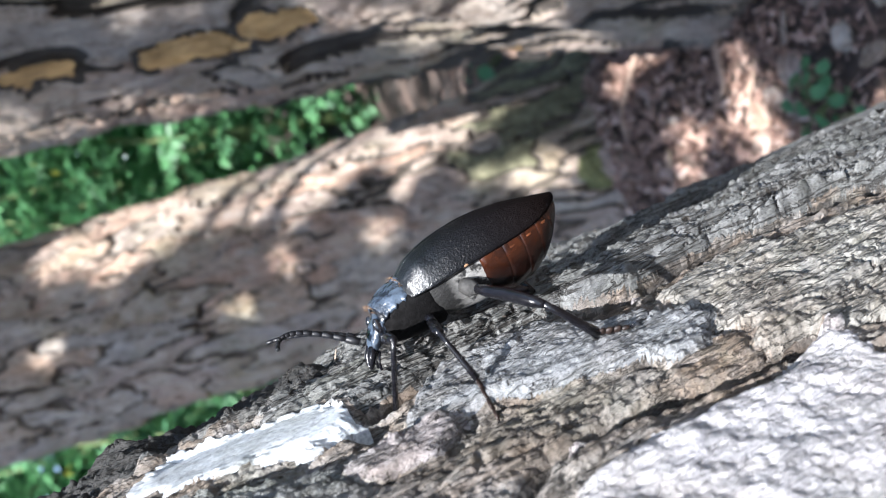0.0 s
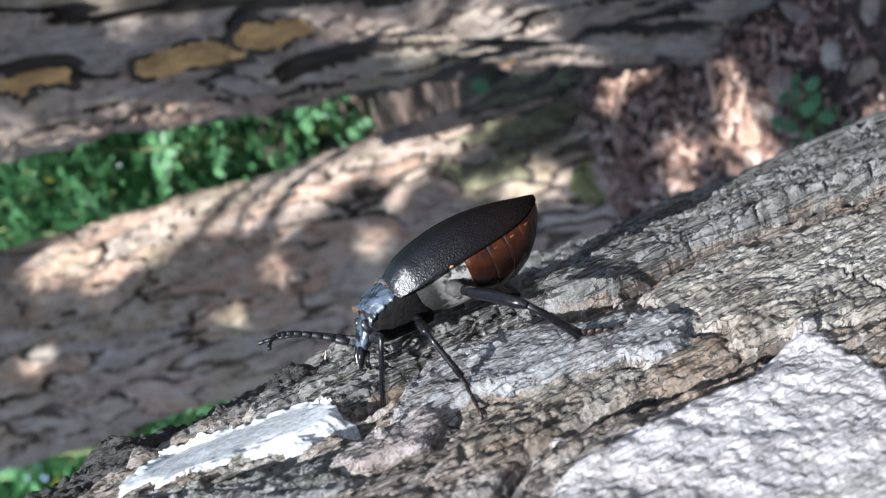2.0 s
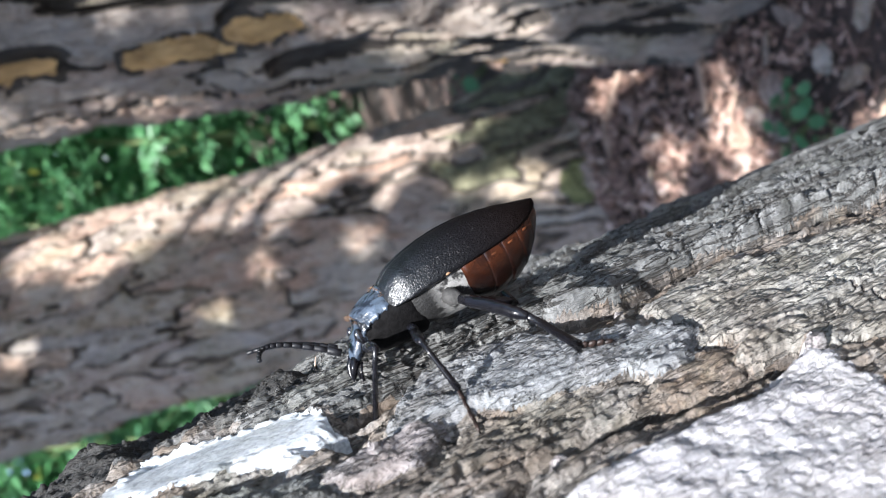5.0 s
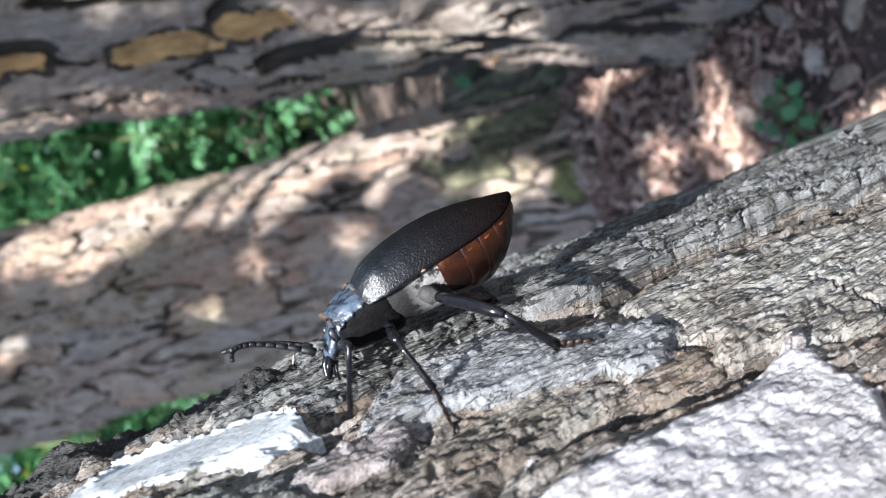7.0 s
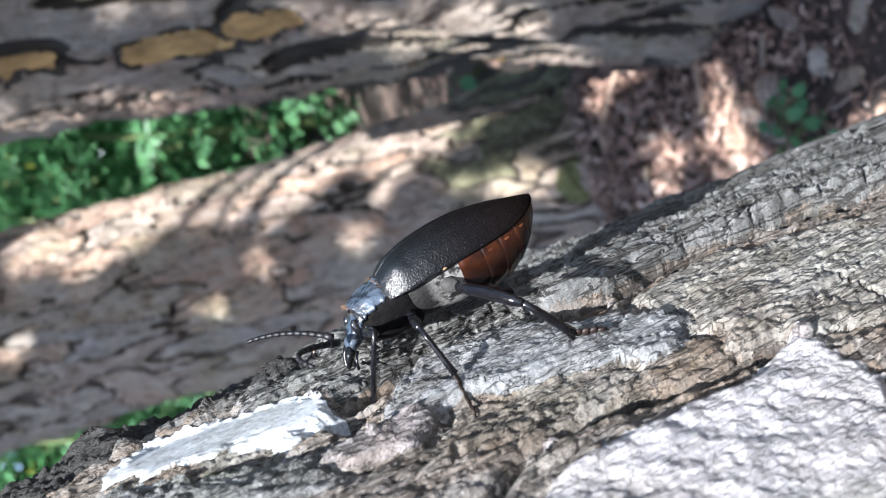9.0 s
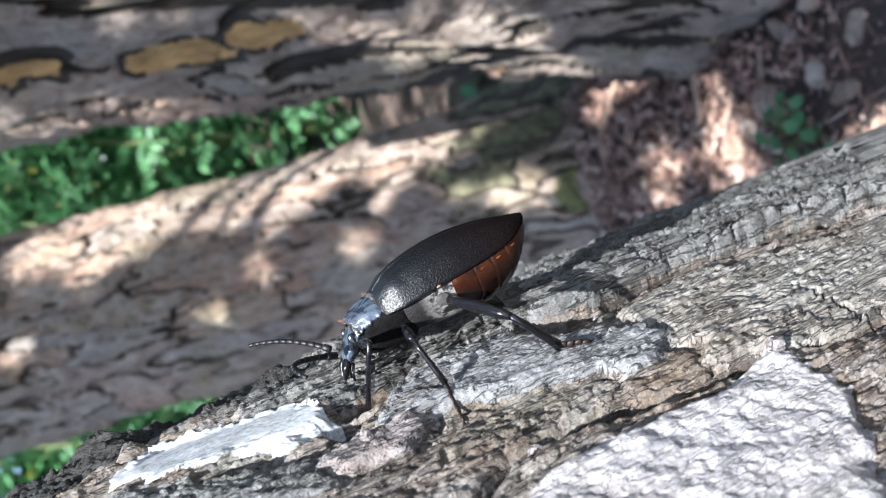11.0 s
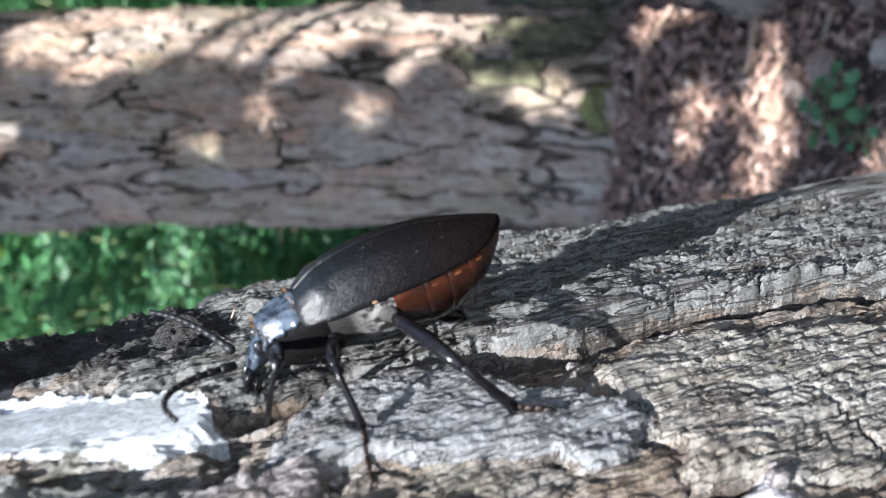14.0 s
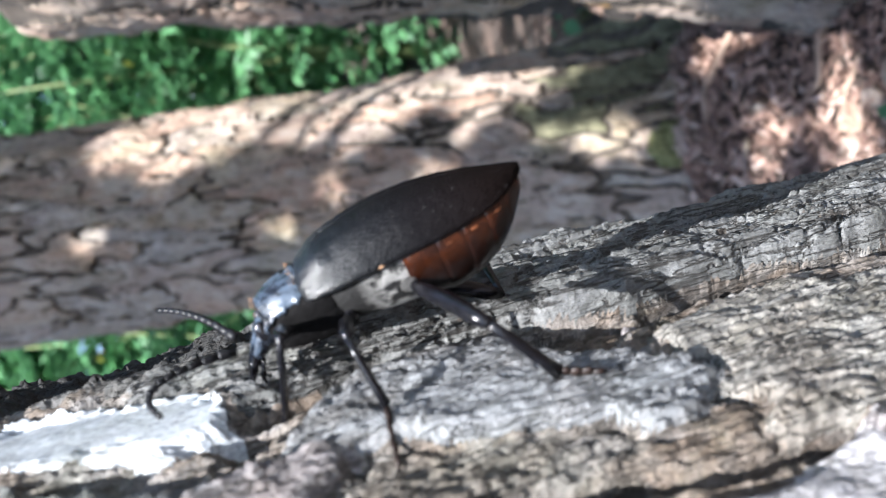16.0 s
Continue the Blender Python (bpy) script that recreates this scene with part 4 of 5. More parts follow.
def leg_piece(name, pts, radii, parent, material, spines=0, seed=0):
    """A tapered, slightly flattened joint of a leg; its short spines are a part of their own."""
    joint = part(name, *tube(pts, radii, 10), material, parent)
    rnd = random.Random(seed)
    a, b = Vector(pts[0]), Vector(pts[-1])
    v, f = [], []
    for k in range(spines):
        p = a.lerp(b, rnd.uniform(0.25, 0.98))
        out = Vector((rnd.uniform(-1, 1), rnd.uniform(-1, 1), rnd.uniform(-1, 1)))
        out = (out - (b - a).normalized() * out.dot((b - a).normalized())).normalized()
        sv, sf = tube([p, p + out * 0.75 * MM + (b - a).normalized() * 0.5 * MM], [0.10 * MM, 0.01 * MM], 4)
        f += [tuple(i + len(v) for i in q) for q in sf]
        v += sv
    if spines:
        tagged(part("spines", v, f, material, joint), kind="stuff")
    return joint


def build_leg(beetle, inv, hip, knee, ankle, toes, big, seed):
    """Hip, knee, ankle and the toes' end, in the world; the parts lie in the beetle's own space."""
    h, k, a, t = (inv @ Vector(p) for p in (hip, knee, ankle, toes))
    out = (h - inv @ Vector(knee)).normalized()
    leg_piece("coxa", [h + out * 2.2 * MM, h + out * 1.0 * MM, h - out * 0.5 * MM], [0.9 * MM * big, 1.0 * MM * big, 0.6 * MM * big], beetle, GREY if big > 1 else BLACK)
    m = h.lerp(k, 0.5) + Vector((0, 0, 0.25 * MM))
    leg_piece("femur", [h, h.lerp(k, 0.2), m, h.lerp(k, 0.85), k], [(0.55 * MM * big, 0.5 * MM * big), (0.85 * MM * big, 0.7 * MM * big), (1.1 * MM * big, 0.8 * MM * big), (0.9 * MM * big, 0.7 * MM * big), (0.5 * MM * big, 0.45 * MM * big)], beetle, BLACK, 4, seed)
    leg_piece("tibia", [k, k.lerp(a, 0.3) + Vector((0, 0, 0.12 * MM)), k.lerp(a, 0.75), a], [(0.42 * MM * big, 0.38 * MM * big), (0.48 * MM * big, 0.4 * MM * big), (0.6 * MM * big, 0.45 * MM * big), (0.72 * MM * big, 0.5 * MM * big)], beetle, BLACK, 26, seed + 1)
    foot = None
    for q in range(4):
        p0, p1 = a.lerp(t, q / 4), a.lerp(t, (q + 0.92) / 4)
        r = (0.34, 0.55, 0.5) if q < 3 else (0.2, 0.24, 0.3)
        ob = leg_piece("tarsus", [p0, p0.lerp(p1, 0.6), p1], [(r[0] * MM * big, 0.25 * MM * big), (r[1] * MM * big, 0.28 * MM * big), (r[2] * MM * big, 0.22 * MM * big)], beetle if foot is None else foot, TOE)
        foot = foot or ob
    d = (t - a).normalized()
    s = d.orthogonal().normalized()
    for sg in (1, -1):
        v, f = tube([t, t + d * 0.5 * MM + s * sg * 0.35 * MM, t + d * 0.8 * MM + s * sg * 0.75 * MM], [0.12 * MM, 0.09 * MM, 0.02 * MM], 5)
        part("claw", v, f, BLACK, foot)


def build_antenna(socket, tip, bow, beetle, inv):
    """Twelve saw-edged joints on a bowed line, its own origin at the socket; the first joint carries the rest."""
    a, b, c = inv @ Vector(socket), inv @ Vector(tip), inv.to_3x3() @ Vector(bow)

    def at(u):
        return (b - a) * u + c * (4 * u * (1 - u))

    first, n = None, 12
    for k in range(n):
        p0, p1 = at(k / n), at((k + 0.97) / n)
        r = (0.62 if k == 0 else 0.32 + 0.18 * (1 - k / n)) * MM
        v, f = tube([p0, p0.lerp(p1, 0.55), p0.lerp(p1, 0.9), p1], [r * 0.94, r, (r * 1.10, r * 1.0), r * 0.92], 8)
        ob = part("antenna" if k == 0 else "antenna_joint", v, f, FEELER, beetle if k == 0 else first, "saw-toothed black antenna" if k == 0 else "")
        first = first or ob
    first.location = a
    return first


TAIL, HEAD = Vector((0.0032, 0.163, 0.5283)), Vector((-0.0149, 0.163, 0.5622))
line = (HEAD - TAIL).normalized()
back = Vector((0.88, -0.05, 0.47))
back = (back - line * back.dot(line)).normalized()
bend = math.atan2(7.6, 38.0)
fwd = line * math.cos(bend) + back * math.sin(bend)
dorsal = back * math.cos(bend) - line * math.sin(bend)
left = dorsal.cross(fwd)
STANCE = Matrix((fwd, left, dorsal)).transposed().to_4x4()
STANCE.translation = TAIL - dorsal * 1.6 * MM
beetle, body_parts = build_beetle()
inv = STANCE.inverted()


def foot_at(y, z, lift=0.0004):
    return near.on_bark((-0.019, y, z), lift)


LEGS = [
    ((-0.0080, 0.1560, 0.5462), (-0.0119, 0.1458, 0.5402), (0.1485, 0.5325), (0.1480, 0.5275), 1.32),
    ((-0.0111, 0.1575, 0.5534), (-0.0122, 0.1500, 0.5545), (0.1490, 0.5512), (0.1425, 0.5512), 0.95),
    ((-0.0119, 0.1580, 0.5602), (-0.0113, 0.1485, 0.5612), (0.1600, 0.5620), (0.1550, 0.5616), 0.95),
    ((-0.0088, 0.1660, 0.5455), (-0.0120, 0.1690, 0.5328), (0.1785, 0.5318), (0.1840, 0.5290), 1.25),
    ((-0.0112, 0.1700, 0.5545), (-0.0115, 0.1790, 0.5540), (0.1860, 0.5520), (0.1900, 0.5500), 0.95),
    ((-0.0121, 0.1690, 0.5590), (-0.0128, 0.1745, 0.5565), (0.1800, 0.5535), (0.1840, 0.5515), 0.95),
]
for q, (hip, knee, ankle, toes, big) in enumerate(LEGS):
    build_leg(beetle, inv, hip, knee, foot_at(*ankle, 0.0008), foot_at(*toes), big, 10 + q)
REST_FAR, REST_NEAR = (-0.0090, 0.1720, 0.5763), (-0.0172, 0.1520, 0.5706)
antenna_far = build_antenna((-0.0112, 0.1640, 0.5640), REST_FAR, (0.0010, 0.0, 0.0), beetle, inv)
antenna_near = build_antenna((-0.0116, 0.1600, 0.5640), REST_NEAR, (0.0, -0.0010, 0.0042), beetle, inv)
beetle.matrix_world = STANCE


# ---- undergrowth ----
def leaf_verts(length, width, fold):
    """A pointed leaflet folded along its rib."""
    v = [(0, 0, 0), (0.3 * length, width * 0.5, fold), (0.7 * length, width * 0.36, fold * 0.8), (length, 0, -fold * 0.6),
         (0.7 * length, -width * 0.36, fold * 0.8), (0.3 * length, -width * 0.5, fold), (0.3 * length, 0, 0), (0.7 * length, 0, 0)]
    f = [(0, 6, 1), (1, 6, 7, 2), (2, 7, 3), (0, 5, 6), (5, 4, 7, 6), (4, 3, 7)]
    return np.array(v), f


def compound_leaf(length, pairs, rnd, size):
    """A feather-shaped leaf: paired leaflets along a drooping rib."""
    V, Fc = [], []
    base, faces = leaf_verts(size, size * 0.36, size * 0.07)
    for k in range(pairs * 2 + 1):
        u = 1.0 if k == pairs * 2 else 0.28 + 0.68 * (k // 2) / pairs
        side = 0 if k == pairs * 2 else (1 if k % 2 else -1)
        turn = radians(side * rnd.uniform(58, 76))
        droop = radians(rnd.uniform(5, 28))
        m = Matrix.Translation((u * length, 0, -0.22 * length * u * u)) @ Matrix.Rotation(turn, 4, "Z") @ Matrix.Rotation(droop, 4, "Y") @ Matrix.Rotation(radians(rnd.uniform(-18, 18)), 4, "X")
        m3, t = np.array(m.to_3x3()), np.array(m.translation)
        k0 = len(V) * 8
        V.append(base @ m3.T * rnd.uniform(0.82, 1.1) + t * 1.0)
        Fc += [tuple(i + k0 for i in q) for q in faces]
    return np.concatenate(V), Fc


RNG = random.Random(12)
LEAF_KINDS = [compound_leaf(0.15, 6, RNG, 0.048) for _ in range(5)]
SPRAY_KINDS = [compound_leaf(0.30, 4, RNG, 0.14) for _ in range(4)]


def foliage(spots, kinds, rnd):
    V, Fc, n = [], [], 0
    for p, heading, lift, size in spots:
        v, f = rnd.choice(kinds)
        m = np.array((Matrix.Rotation(heading, 3, "Z") @ Matrix.Rotation(-lift, 3, "Y") @ Matrix.Rotation(rnd.uniform(-0.5, 0.5), 3, "X")))
        V.append(v @ m.T * size + np.array(p))
        Fc += [tuple(i + n for i in q) for q in f]
        n += len(v)
    return np.concatenate(V), Fc


def build_bush(x, y, height, spread, leaves, seed, kinds=LEAF_KINDS, material=LEAF, name="rowan_bush", label="green rowan bush with feathery leaves", category="bush", leaf_size=1.0):
    rnd = random.Random(seed)
    bush = new(name)
    tagged(bush, label, category, "undergrowth behind the pines")
    z = float(ground_height(np.array(x), np.array(y)))
    spots = []
    for k in range(4):
        lean = Vector((rnd.uniform(-1, 1), rnd.uniform(-1, 1), 0)) * spread
        pts = [Vector((x, y, z - 0.02)) + lean * (u * u) + Vector((rnd.uniform(-0.02, 0.02), rnd.uniform(-0.02, 0.02), height * rnd.uniform(0.9, 1.0) * u)) for u in (0, 0.25, 0.5, 0.75, 1.0)]
        v, f = tube(pts, [0.008 * height, 0.0065 * height, 0.005 * height, 0.004 * height, 0.002 * height], 6)
        part("stem", v, f, STEM, bush)
        for q in range(leaves // 4):
            u = rnd.uniform(0.03, 1.0) * 4
            i = min(3, int(u))
            p = pts[i].lerp(pts[i + 1], u - i) + Vector((rnd.uniform(-1, 1), rnd.uniform(-1, 1), rnd.uniform(-0.3, 0.3))) * spread * 0.35
            spots.append((p, rnd.uniform(0, 6.28), rnd.uniform(-0.3, 0.9), rnd.uniform(0.7, 1.25) * leaf_size))
    v, f = foliage(spots, kinds, rnd)
    part("crown", v, f, material, bush, smooth=False)
    return bush


B = random.Random(3)
for row, (dist, count, tall, leaves) in enumerate(((2.0, 10, 0.85, 130), (2.6, 12, 1.3, 180), (3.4, 13, 1.9, 220))):
    for k in range(count):
        ang = -0.62 + 1.25 * (k + B.uniform(0.2, 0.8)) / count
        x, y = dist * math.sin(ang), dist * math.cos(ang)
        if row == 0 and abs(x - 0.35) < 0.30:
            continue
        build_bush(x, y + B.uniform(-0.1, 0.1), tall * B.uniform(0.8, 1.15), 0.28, leaves, 100 + 20 * row + k)
for k in range(34):
    ang = -0.9 + 1.8 * (k + B.uniform(0.2, 0.8)) / 26
    d = B.uniform(5.5, 8.0)
    build_bush(d * math.sin(ang), d * math.cos(ang), B.uniform(3.0, 4.5), 0.9, 240, 300 + k, SPRAY_KINDS, FARLEAF, "young_tree", "young leafy tree in the shade of the wood", "tree", 1.6)


def on_ground(x, y, lift=0.0):
    return Vector((x, y, float(ground_height(np.array(x), np.array(y))) + lift))


# metres up the trunk and round it, and the width of the patch of sun
LIT_TRUNK = [(0.680, 0.118, 0.034), (0.730, 0.130, 0.032), (0.632, 0.120, 0.026), (0.580, 0.142, 0.024), (0.375, 0.144, 0.028), (0.425, 0.138, 0.024), (0.335, 0.148, 0.024), (0.290, 0.150, 0.022), (0.190, 0.131, 0.018), (0.240, 0.142, 0.018), (0.145, 0.134, 0.012),
             (0.435, 0.068, 0.010), (0.508, 0.148, 0.022), (0.350, 0.008, 0.006), (0.480, 0.012, 0.006), (0.300, 0.062, 0.008), (0.390, 0.100, 0.010), (0.560, 0.095, 0.008), (0.500, 0.085, 0.006), (0.660, 0.075, 0.008), (0.250, 0.105, 0.010), (0.215, 0.042, 0.004), (0.144, 0.031, 0.016),
             (0.106, 0.013, 0.012), (0.787, -0.012, 0.008), (0.545, -0.030, 0.000), (0.610, 0.068, 0.002)]
LIT_LITTER = [(0.044, 0.790, 0.016), (0.052, 0.800, 0.016), (0.008, 0.790, 0.016), (-0.003, 0.805, 0.012), (0.106, 0.810, 0.008), (0.085, 0.796, 0.008), (0.175, 0.99, 0.010), (0.162, 0.93, 0.016),
              (0.172, 0.905, 0.012), (0.125, 0.97, 0.006), (0.060, 0.90, 0.006), (0.040, 0.895, 0.004), (0.012, 0.90, 0.008), (0.215, 1.10, 0.012)]


def build_shade_tree():
    """An unseen rowan, added beside the pines so that its crown breaks up the sun on them."""
    rnd = random.Random(77)
    tree = new("rowan_tree")
    tagged(tree, "unseen rowan added for its dappled shade", "tree")
    root = Vector((1.5, -0.2, 0.0))
    v, f = tube([root - Vector((0, 0, 0.1)), root + Vector((-0.1, 0, 1.0)), root + Vector((-0.3, 0.1, 1.9)), root + Vector((-0.4, 0.1, 2.8))], [0.09, 0.07, 0.05, 0.02], 10)
    part("trunk", v, f, WOOD, tree)
    gap = Vector((-0.055, 0.16, 0.53))
    spots = []
    # gaps in the crown: the places on the pine across and on the litter that the sun reaches through them, and how wide they are
    lit = []
    for up, round_it, r in LIT_TRUNK:
        phi = round_it / mid_pine.r
        hit = mid_pine.base + up * mid_pine.w + mid_pine.r * (math.cos(phi) * mid_pine.a + math.sin(phi) * mid_pine.b)
        lit.append((*hit, r))
    lit += [(*on_ground(x, y), r) for x, y, r in LIT_LITTER]

    def in_gap(p, clear):
        for x, y, z, r in lit:
            off = p - Vector((x, y, z))
            if (off - SUN * off.dot(SUN)).length < r + clear:
                return True
        off = p - gap
        return (off - SUN * off.dot(SUN)).length < 0.11 + clear

    def spray(over, leaves, spread):
        """A leafy shoot high up on the sun's way to a place."""
        tip = over + SUN * rnd.uniform(1.4, 1.8)
        if rnd.random() < 0.008:
            start = root + Vector((-0.25, 0.05, rnd.uniform(1.1, 1.8)))
            v, f = tube([start, start.lerp(tip, 0.5) + Vector((0, 0, 0.12)), tip], [0.022, 0.013, 0.005], 6)
            part("limb", v, f, WOOD, tree)
        for q in range(leaves):
            p = tip + Vector((rnd.gauss(0, spread), rnd.gauss(0, spread), rnd.gauss(0, spread)))
            turn, size = rnd.uniform(0, 6.28), rnd.uniform(0.30, 0.50)
            middle = p + Vector((math.cos(turn), math.sin(turn), 0)) * 0.085 * size
            if not in_gap(middle, 0.06 * size):
                spots.append((p, turn, rnd.uniform(-0.4, 0.6), size))

    for k in range(1050):
        spray(Vector((rnd.uniform(0.07, 0.44), 0.69, rnd.uniform(-0.1, 1.2))), 4, 0.05)
    for k in range(60):
        spray(Vector((rnd.uniform(0.13, 0.30), rnd.uniform(0.66, 0.72), rnd.uniform(0.0, 0.30))), 4, 0.04)
    for k in range(900):
        z = rnd.uniform(-0.1, 1.3)
        spray(Vector((rnd.uniform(-0.20, 0.19) - 0.057 * z, 1.02 + 0.26 * z, z)), 5, 0.045)
    for k in range(270):
        spray(Vector((rnd.uniform(-0.10, 0.36), rnd.uniform(0.45, 0.78), 0.0)), 4, 0.03)
    for k in range(12):
        spray(Vector((rnd.uniform(-0.06, 0.22), rnd.uniform(0.80, 1.02), 0.03)), 3, 0.03)
    for k in range(60):
        spray(Vector((rnd.uniform(0.1, 0.5), rnd.uniform(1.7, 2.4), 0.0)), 4, 0.04)
    v, f = foliage(spots, LEAF_KINDS, rnd)
    part("crown", v, f, LEAF, tree, smooth=False)


build_shade_tree()


def build_litter():
    """Needles, bark flakes and crumbs on the ground between the pines, thickest on the heap."""
    rnd = np.random.RandomState(4)
    V, Fc, n = [], [], 0
    flake = np.array([(-0.5, -0.3, 0), (0.5, -0.22, 0.05), (0.42, 0.3, 0), (-0.4, 0.26, 0.08), (0, 0, 0.22)])
    ff = [(0, 1, 4), (1, 2, 4), (2, 3, 4), (3, 0, 4)]
    count = 15000
    x = rnd.normal(0.08, 0.20, count)
    y = 0.45 + 1.5 * rnd.beta(2.4, 3.2, count)
    z = ground_height(x, y)
    heap = np.exp(-((x - 0.07) / 0.2) ** 2 - ((y - 0.95) / 0.2) ** 2)
    for k in range(count):
        kind = rnd.rand()
        big = 0.6 + 0.9 * heap[k]
        size = (big * rnd.uniform(0.005, 0.017), big * rnd.uniform(0.003, 0.010)) if kind < 0.8 else (rnd.uniform(0.02, 0.05), 0.0018)
        m = np.array(Euler((rnd.uniform(-0.9, 0.9), rnd.uniform(-0.8, 0.8), rnd.uniform(0, 6.28))).to_matrix())
        v = flake * (size[0], size[1], 0.010)
        V.append(v @ m.T + (x[k], y[k], z[k] + 0.004 + 0.006 * heap[k] * rnd.rand()))
        Fc += [tuple(i + n for i in q) for q in ff]
        n += 5
    ob = part("needle_litter", np.concatenate(V), Fc, LITTER, smooth=False)
    tagged(ob, "reddish needles and bark crumbs on the soil", "litter", kind="stuff")


build_litter()


def build_twig(points, thick, name="twig", label="dry grey-brown twig lying on the litter"):
    v, f = tube([on_ground(x, y, h) for x, y, h in points], [thick * (1 - 0.5 * k / len(points)) for k in range(len(points))], 7)
    tagged(part(name, v, f, WOOD), label, name, "twigs and roots on the litter")


def build_bark_flake(x, y, length, width, turn, tilt):
    """A curled chip of bark that has fallen off: a thin, wavy-edged slab."""
    rnd = random.Random(int(x * 5000 + y * 900))
    ring, verts, faces = 14, [], []
    for low in (0, 1):
        for q in range(ring):
            w = 2 * math.pi * q / ring
            r = 1 + rnd.uniform(-0.16, 0.16)
            px, py = 0.5 * length * math.cos(w) * r, 0.5 * width * math.sin(w) * r
            verts.append(Vector((px, py, 0.12 * width * (2 * py / width) ** 2 - low * 0.0035)))
        verts.append(Vector((0, 0, -low * 0.0035)))
    for q in range(ring):
        a, b = q, (q + 1) % ring
        faces += [(a, b, ring), (b + ring + 1, a + ring + 1, 2 * ring + 1), (b, a, a + ring + 1, b + ring + 1)]
    m = Matrix.Translation(on_ground(x, y, 0.006 + 0.25 * width * abs(math.sin(tilt)))) @ Euler((tilt, 0.3 * tilt, turn)).to_matrix().to_4x4()
    tagged(part("bark_flake", [m @ p for p in verts], faces, DUSKY, smooth=False), "curled grey-brown bark flake on the soil", "bark flake", "bark flakes fallen on the soil")


for x, y, length, width, turn, tilt in ((0.074, 0.733, 0.040, 0.022, 0.4, 0.4), (0.055, 0.765, 0.030, 0.020, 1.2, -0.3), (0.030, 0.745, 0.028, 0.014, 2.0, 0.2), (0.115, 0.735, 0.034, 0.018, 2.6, 0.5),
                                        (0.135, 0.70, 0.040, 0.020, 0.9, -0.4), (0.085, 0.66, 0.030, 0.018, 0.2, 0.3), (0.060, 0.63, 0.036, 0.020, 1.7, 0.4), (0.110, 0.61, 0.032, 0.016, 2.8, -0.2),
                                        (0.150, 0.655, 0.030, 0.020, 1.1, 0.6), (0.040, 0.795, 0.034, 0.026, 0.7, 0.2), (0.012, 0.80, 0.026, 0.018, 2.2, -0.3), (0.020, 0.60, 0.026, 0.016, 0.3, 0.3),
                                        (0.160, 0.93, 0.030, 0.018, 0.5, 0.6), (0.060, 0.90, 0.026, 0.016, 1.9, -0.5), (0.020, 0.915, 0.030, 0.014, 2.7, 0.4)):
    build_bark_flake(x, y, length, width, turn, tilt)
build_twig([(0.21, 0.90, 0.006), (0.15, 0.93, 0.012), (0.09, 0.955, 0.010), (0.03, 0.96, 0.004)], 0.0045, "root", "thin bare root crossing the litter")
build_twig([(0.17, 0.80, 0.004), (0.125, 0.825, 0.012), (0.08, 0.83, 0.010), (0.05, 0.86, 0.004)], 0.005, "root", "thin bare root crossing the litter")
build_twig([(0.10, 0.78, 0.004), (0.06, 0.80, 0.008), (0.01, 0.80, 0.004)], 0.003)
build_twig([(0.20, 1.0, 0.004), (0.13, 1.02, 0.008), (0.05, 1.0, 0.004)], 0.003)


def build_herb(x, y, size, count, seed):
    rnd = random.Random(seed)
    herb = new("herb")
    tagged(herb, "small green herb with rounded leaves on the soil", "plant", "herbs on the soil")
    foot = on_ground(x, y)
    for k in range(count):
        turn = 6.28 * k / count + rnd.uniform(-0.3, 0.3)
        reach = size * rnd.uniform(0.4, 1.0)
        top = foot + Vector((math.cos(turn) * reach, math.sin(turn) * reach, size * rnd.uniform(0.5, 1.1)))
        v, f = tube([foot - Vector((0, 0, 0.004)), foot.lerp(top, 0.6) + Vector((0, 0, 0.006)), top], [0.0012, 0.001, 0.0008], 5)
        part("stalk", v, f, STEM, herb)
        r = size * rnd.uniform(0.24, 0.36)
        vs, fs = [(0, 0, 0.0)], []
        for q in range(14):
            w = 2 * math.pi * q / 14
            vs.append((r * 0.85 * math.cos(w) * (1 + 0.12 * math.cos(w)), r * 0.72 * math.sin(w), 0.12 * r * math.cos(2 * w) + 0.08 * r))
            fs.append((0, q + 1, (q + 1) % 14 + 1))
        m = Matrix.Translation(top) @ Matrix.Rotation(turn, 4, "Z") @ Matrix.Rotation(rnd.uniform(0.0, 0.6), 4, "Y") @ Matrix.Rotation(rnd.uniform(-0.4, 0.4), 4, "X")
        part("leaf", [m @ Vector(p) for p in vs], fs, HERB, herb)


build_herb(0.040, 0.690, 0.034, 15, 2)
build_herb(0.30, 1.50, 0.06, 9, 5)
build_herb(0.016, 0.668, 0.020, 5, 8)


def build_moss(p, size, seed):
    """A cushion of moss on the foot of the pine."""
    rnd = random.Random(seed)
    bm = bmesh.new()
    bmesh.ops.create_icosphere(bm, subdivisions=4, radius=1.0)
    for v in bm.verts:
        k = 1 + 0.22 * noise.noise(v.co * 2.3) + 0.14 * noise.noise(v.co * 7.0)
        v.co = Vector((v.co.x * size, v.co.y * size * 0.13, v.co.z * size * 1.1)) * k
    me = bpy.data.meshes.new("moss_cushion")
    bm.to_mesh(me)
    me.materials.append(MOSS)
    me.shade_smooth()
    ob = new("moss_cushion", me)
    ob.location = p
    tagged(ob, "yellow-green moss cushion on the pine's foot", "moss")


build_moss(mid_pine.on_bark((0.035, 0.99, 0.105), -0.003), 0.026, 1)


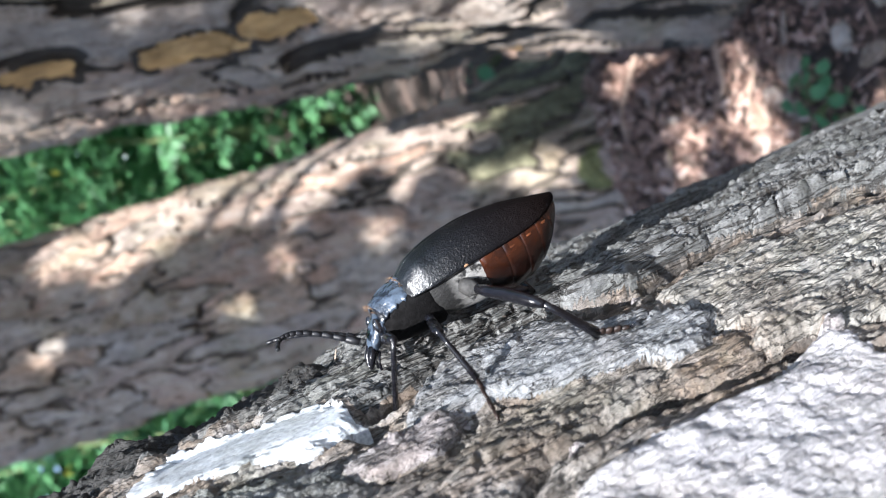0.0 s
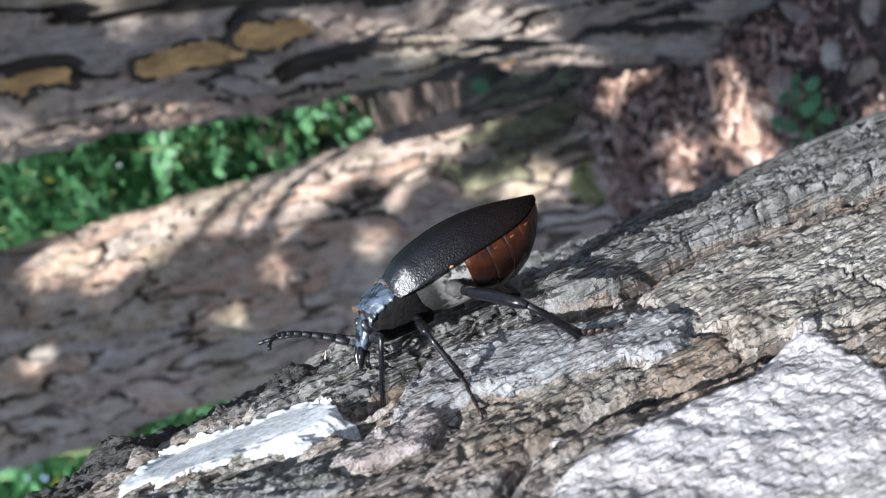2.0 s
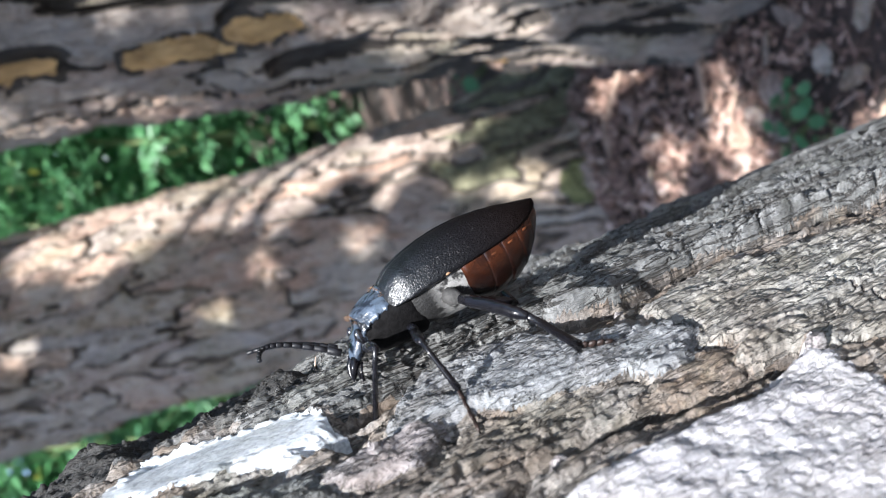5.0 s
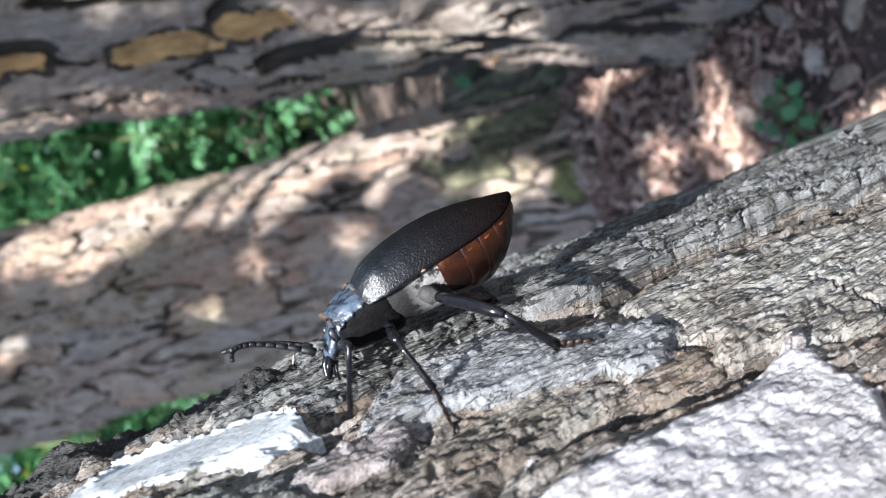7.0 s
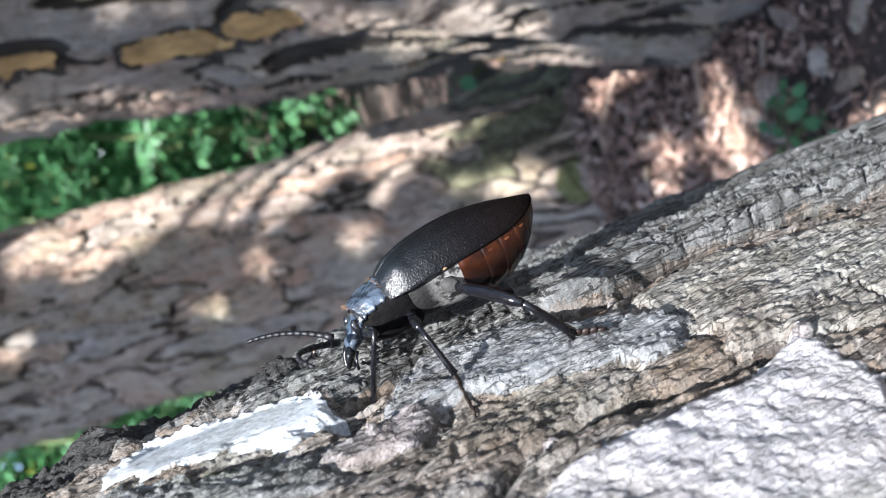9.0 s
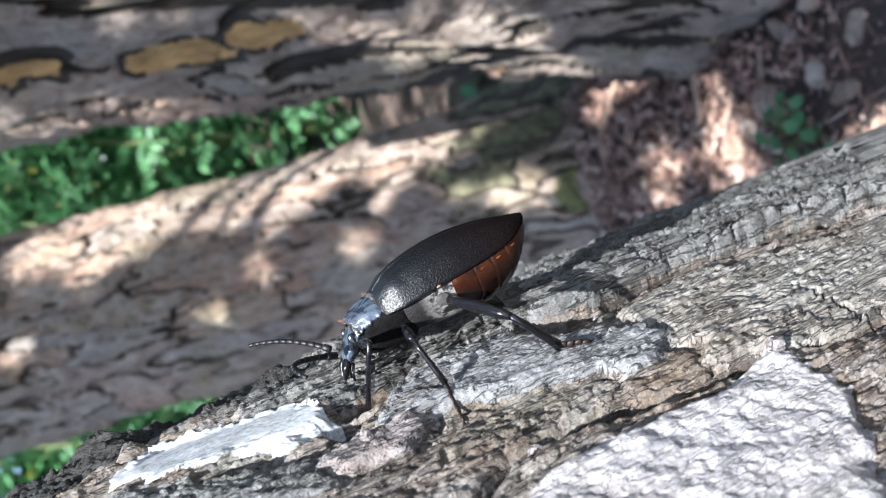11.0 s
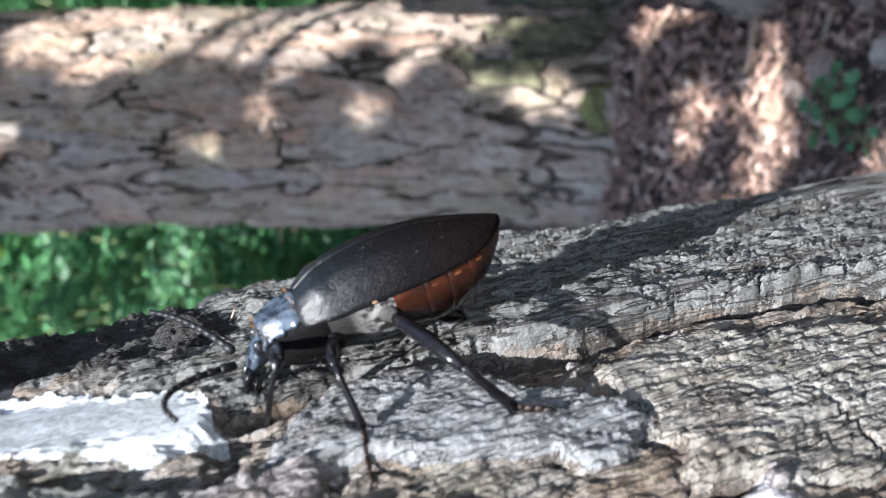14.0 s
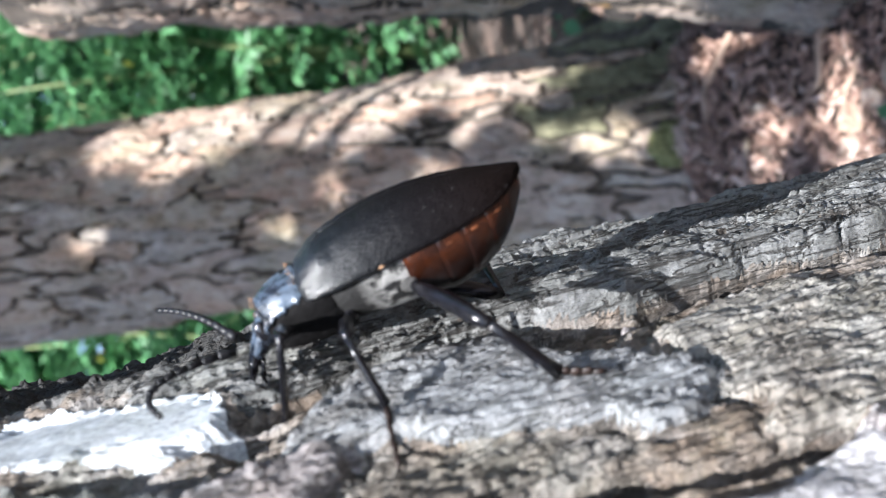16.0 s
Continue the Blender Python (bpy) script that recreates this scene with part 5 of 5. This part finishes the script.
# ---- small dry needles caught in the near pine's bark, and yellowed leaves in the undergrowth ----
def build_needle(p, way, length):
    a = near.on_bark(p, -0.0004)
    v, f = tube([a, a + Vector(way).normalized() * length * 0.5, a + Vector(way).normalized() * length + Vector((0, 0, 0.0002))], [0.00022, 0.0002, 0.0001], 6)
    tagged(part("pine_needle", v, f, DEADLEAF), "short dry pine needle stuck in the bark", "needle", "needles stuck in the bark")


build_needle((-0.0214, 0.2004, 0.5854), (1, 0.1, 0.05), 0.0016)
build_needle((-0.0185, 0.1931, 0.5650), (1, -0.3, -0.4), 0.0035)
build_needle((-0.020, 0.186, 0.5560), (0.6, -0.3, 1), 0.0025)


def build_crumb(up, round_it, size, seed):
    """A pinkish crumb of lichen lying on the near pine's bark."""
    rnd = random.Random(seed)
    phi = round_it / 160.0
    p = near.on_bark(near.base + 0.001 * up * near.w + near.r * (math.cos(phi) * near.a + math.sin(phi) * near.b), 0.0002)
    bm = bmesh.new()
    bmesh.ops.create_icosphere(bm, subdivisions=2, radius=1.0)
    shift = Vector((rnd.uniform(0, 9), rnd.uniform(0, 9), rnd.uniform(0, 9)))
    for v in bm.verts:
        v.co *= size * (1 + 0.5 * noise.noise(v.co * 1.7 + shift))
    me = bpy.data.meshes.new("lichen_crumb")
    bm.to_mesh(me)
    me.materials.append(PINK_BARK)
    ob = new("lichen_crumb", me)
    ob.location = p
    tagged(ob, "small pinkish lichen crumb on the bark", "lichen", "lichen crumbs on the bark")


for up, round_it, size in ((553.5, 188.0, 0.0011), (554.5, 187.0, 0.0008), (514.5, 180.0, 0.0014), (523.0, 208.5, 0.0012), (571.0, 203.0, 0.0010)):
    build_crumb(up, round_it, size, int(up))


def build_yellow_leaf(x, y, z, size, turn):
    v, f = leaf_verts(size, size * 0.55, size * 0.1)
    m = np.array(Euler((0.4, 0.9, turn)).to_matrix())
    ob = part("leaf", v @ m.T + (x, y, z), f, YELLOWLEAF, smooth=False)
    tagged(ob, "small yellowed leaf hanging among green leaves", "leaf", "yellowed leaves")


for x, y, z, size, turn in ((0.355, 1.80, 0.832, 0.016, 0.4), (0.305, 1.78, 0.825, 0.019, 1.9), (0.333, 1.80, 0.858, 0.013, 3.0), (-0.250, 1.78, 0.93, 0.016, 1.0), (-0.259, 1.80, 0.94, 0.018, 2.2)):
    build_yellow_leaf(x, y, z, size, turn)


# ---- what moves ----
PIVOT = Vector((-0.02, 0.155, 0.548))
# seconds; pitch of the body about the feet, shift off the bark and along it (millimetres), turn
SWAY = [
    (0.0, 1.2, -0.15, 0.1, 0.0), (1.0, 0.6, -0.05, 0.1, 0.3), (1.5, 0.0, 0.0, 0.0, 0.0), (2.5, -0.3, 0.0, -0.1, -0.2), (3.5, -0.8, 0.1, -0.15, 0.0),
    (6.0, -1.5, 0.05, -0.27, 0.0), (7.0, -2.4, 0.15, -0.3, -1.0), (7.5, -3.0, -0.1, -0.55, -2.2), (8.0, 3.0, -1.3, 0.6, -3.0), (8.5, 0.0, -0.8, 0.6, -2.6),
    (9.0, -0.6, -0.9, 0.5, -3.2), (9.5, 1.7, -1.4, 0.9, -3.6), (12.0, -2.6, -1.4, 0.2, -6.0), (13.0, -3.2, -1.4, 0.1, -6.0), (13.5, -4.0, -1.7, 0.2, -4.5),
    (14.0, -5.0, -1.8, 0.6, -4.5), (15.0, -5.3, -1.7, 0.5, -4.0), (15.5, -4.2, -1.6, 1.1, -6.0), (16.0, -4.6, -1.4, 1.7, -8.0),
]
# seconds; where each antenna's tip is held
FEELER_FAR = [(0.0, (-0.0089, 0.1715, 0.5758)), (9.0, (-0.0102, 0.1715, 0.5756)), (12.5, (-0.0089, 0.1715, 0.5760)), (14.5, (-0.0108, 0.1750, 0.5767)), (16.0, (-0.0094, 0.1750, 0.5775))]
FEELER_NEAR = [(0.0, (-0.0095, 0.1600, 0.5750)), (7.5, (-0.0105, 0.1580, 0.5745)), (8.0, (-0.0133, 0.1520, 0.5682)), (12.5, (-0.0140, 0.1520, 0.5695)), (14.0, (-0.0172, 0.1520, 0.5706)), (16.0, (-0.0176, 0.1520, 0.5726))]


def sway(t):
    at = [np.interp(t, [r[0] for r in SWAY], [r[k] for r in SWAY]) for k in range(1, 5)]
    m = Matrix.Translation(PIVOT + Vector((at[1], 0, at[2])) * MM) @ Matrix.Rotation(radians(at[3]), 4, "Z") @ Matrix.Rotation(radians(at[0]), 4, "Y") @ Matrix.Translation(-PIVOT)
    return inv @ m @ STANCE


def motions():
    times = [r[0] for r in SWAY]
    for ob in body_parts:
        walk(ob, [(t, sway(t)) for t in times])
    for ob, rows, rest in ((antenna_far, FEELER_FAR, REST_FAR), (antenna_near, FEELER_NEAR, REST_NEAR)):
        socket = ob.location.copy()
        keys = []
        for t in times:
            tip = Vector([np.interp(t, [r[0] for r in rows], [r[1][k] for r in rows]) for k in range(3)])
            m = sway(t) @ Matrix.Translation(socket)
            want = m.inverted() @ (inv @ tip)
            turn = (inv @ Vector(rest) - socket).rotation_difference(want)
            keys.append((t, m @ turn.to_matrix().to_4x4()))
        walk(ob, keys)


motions()
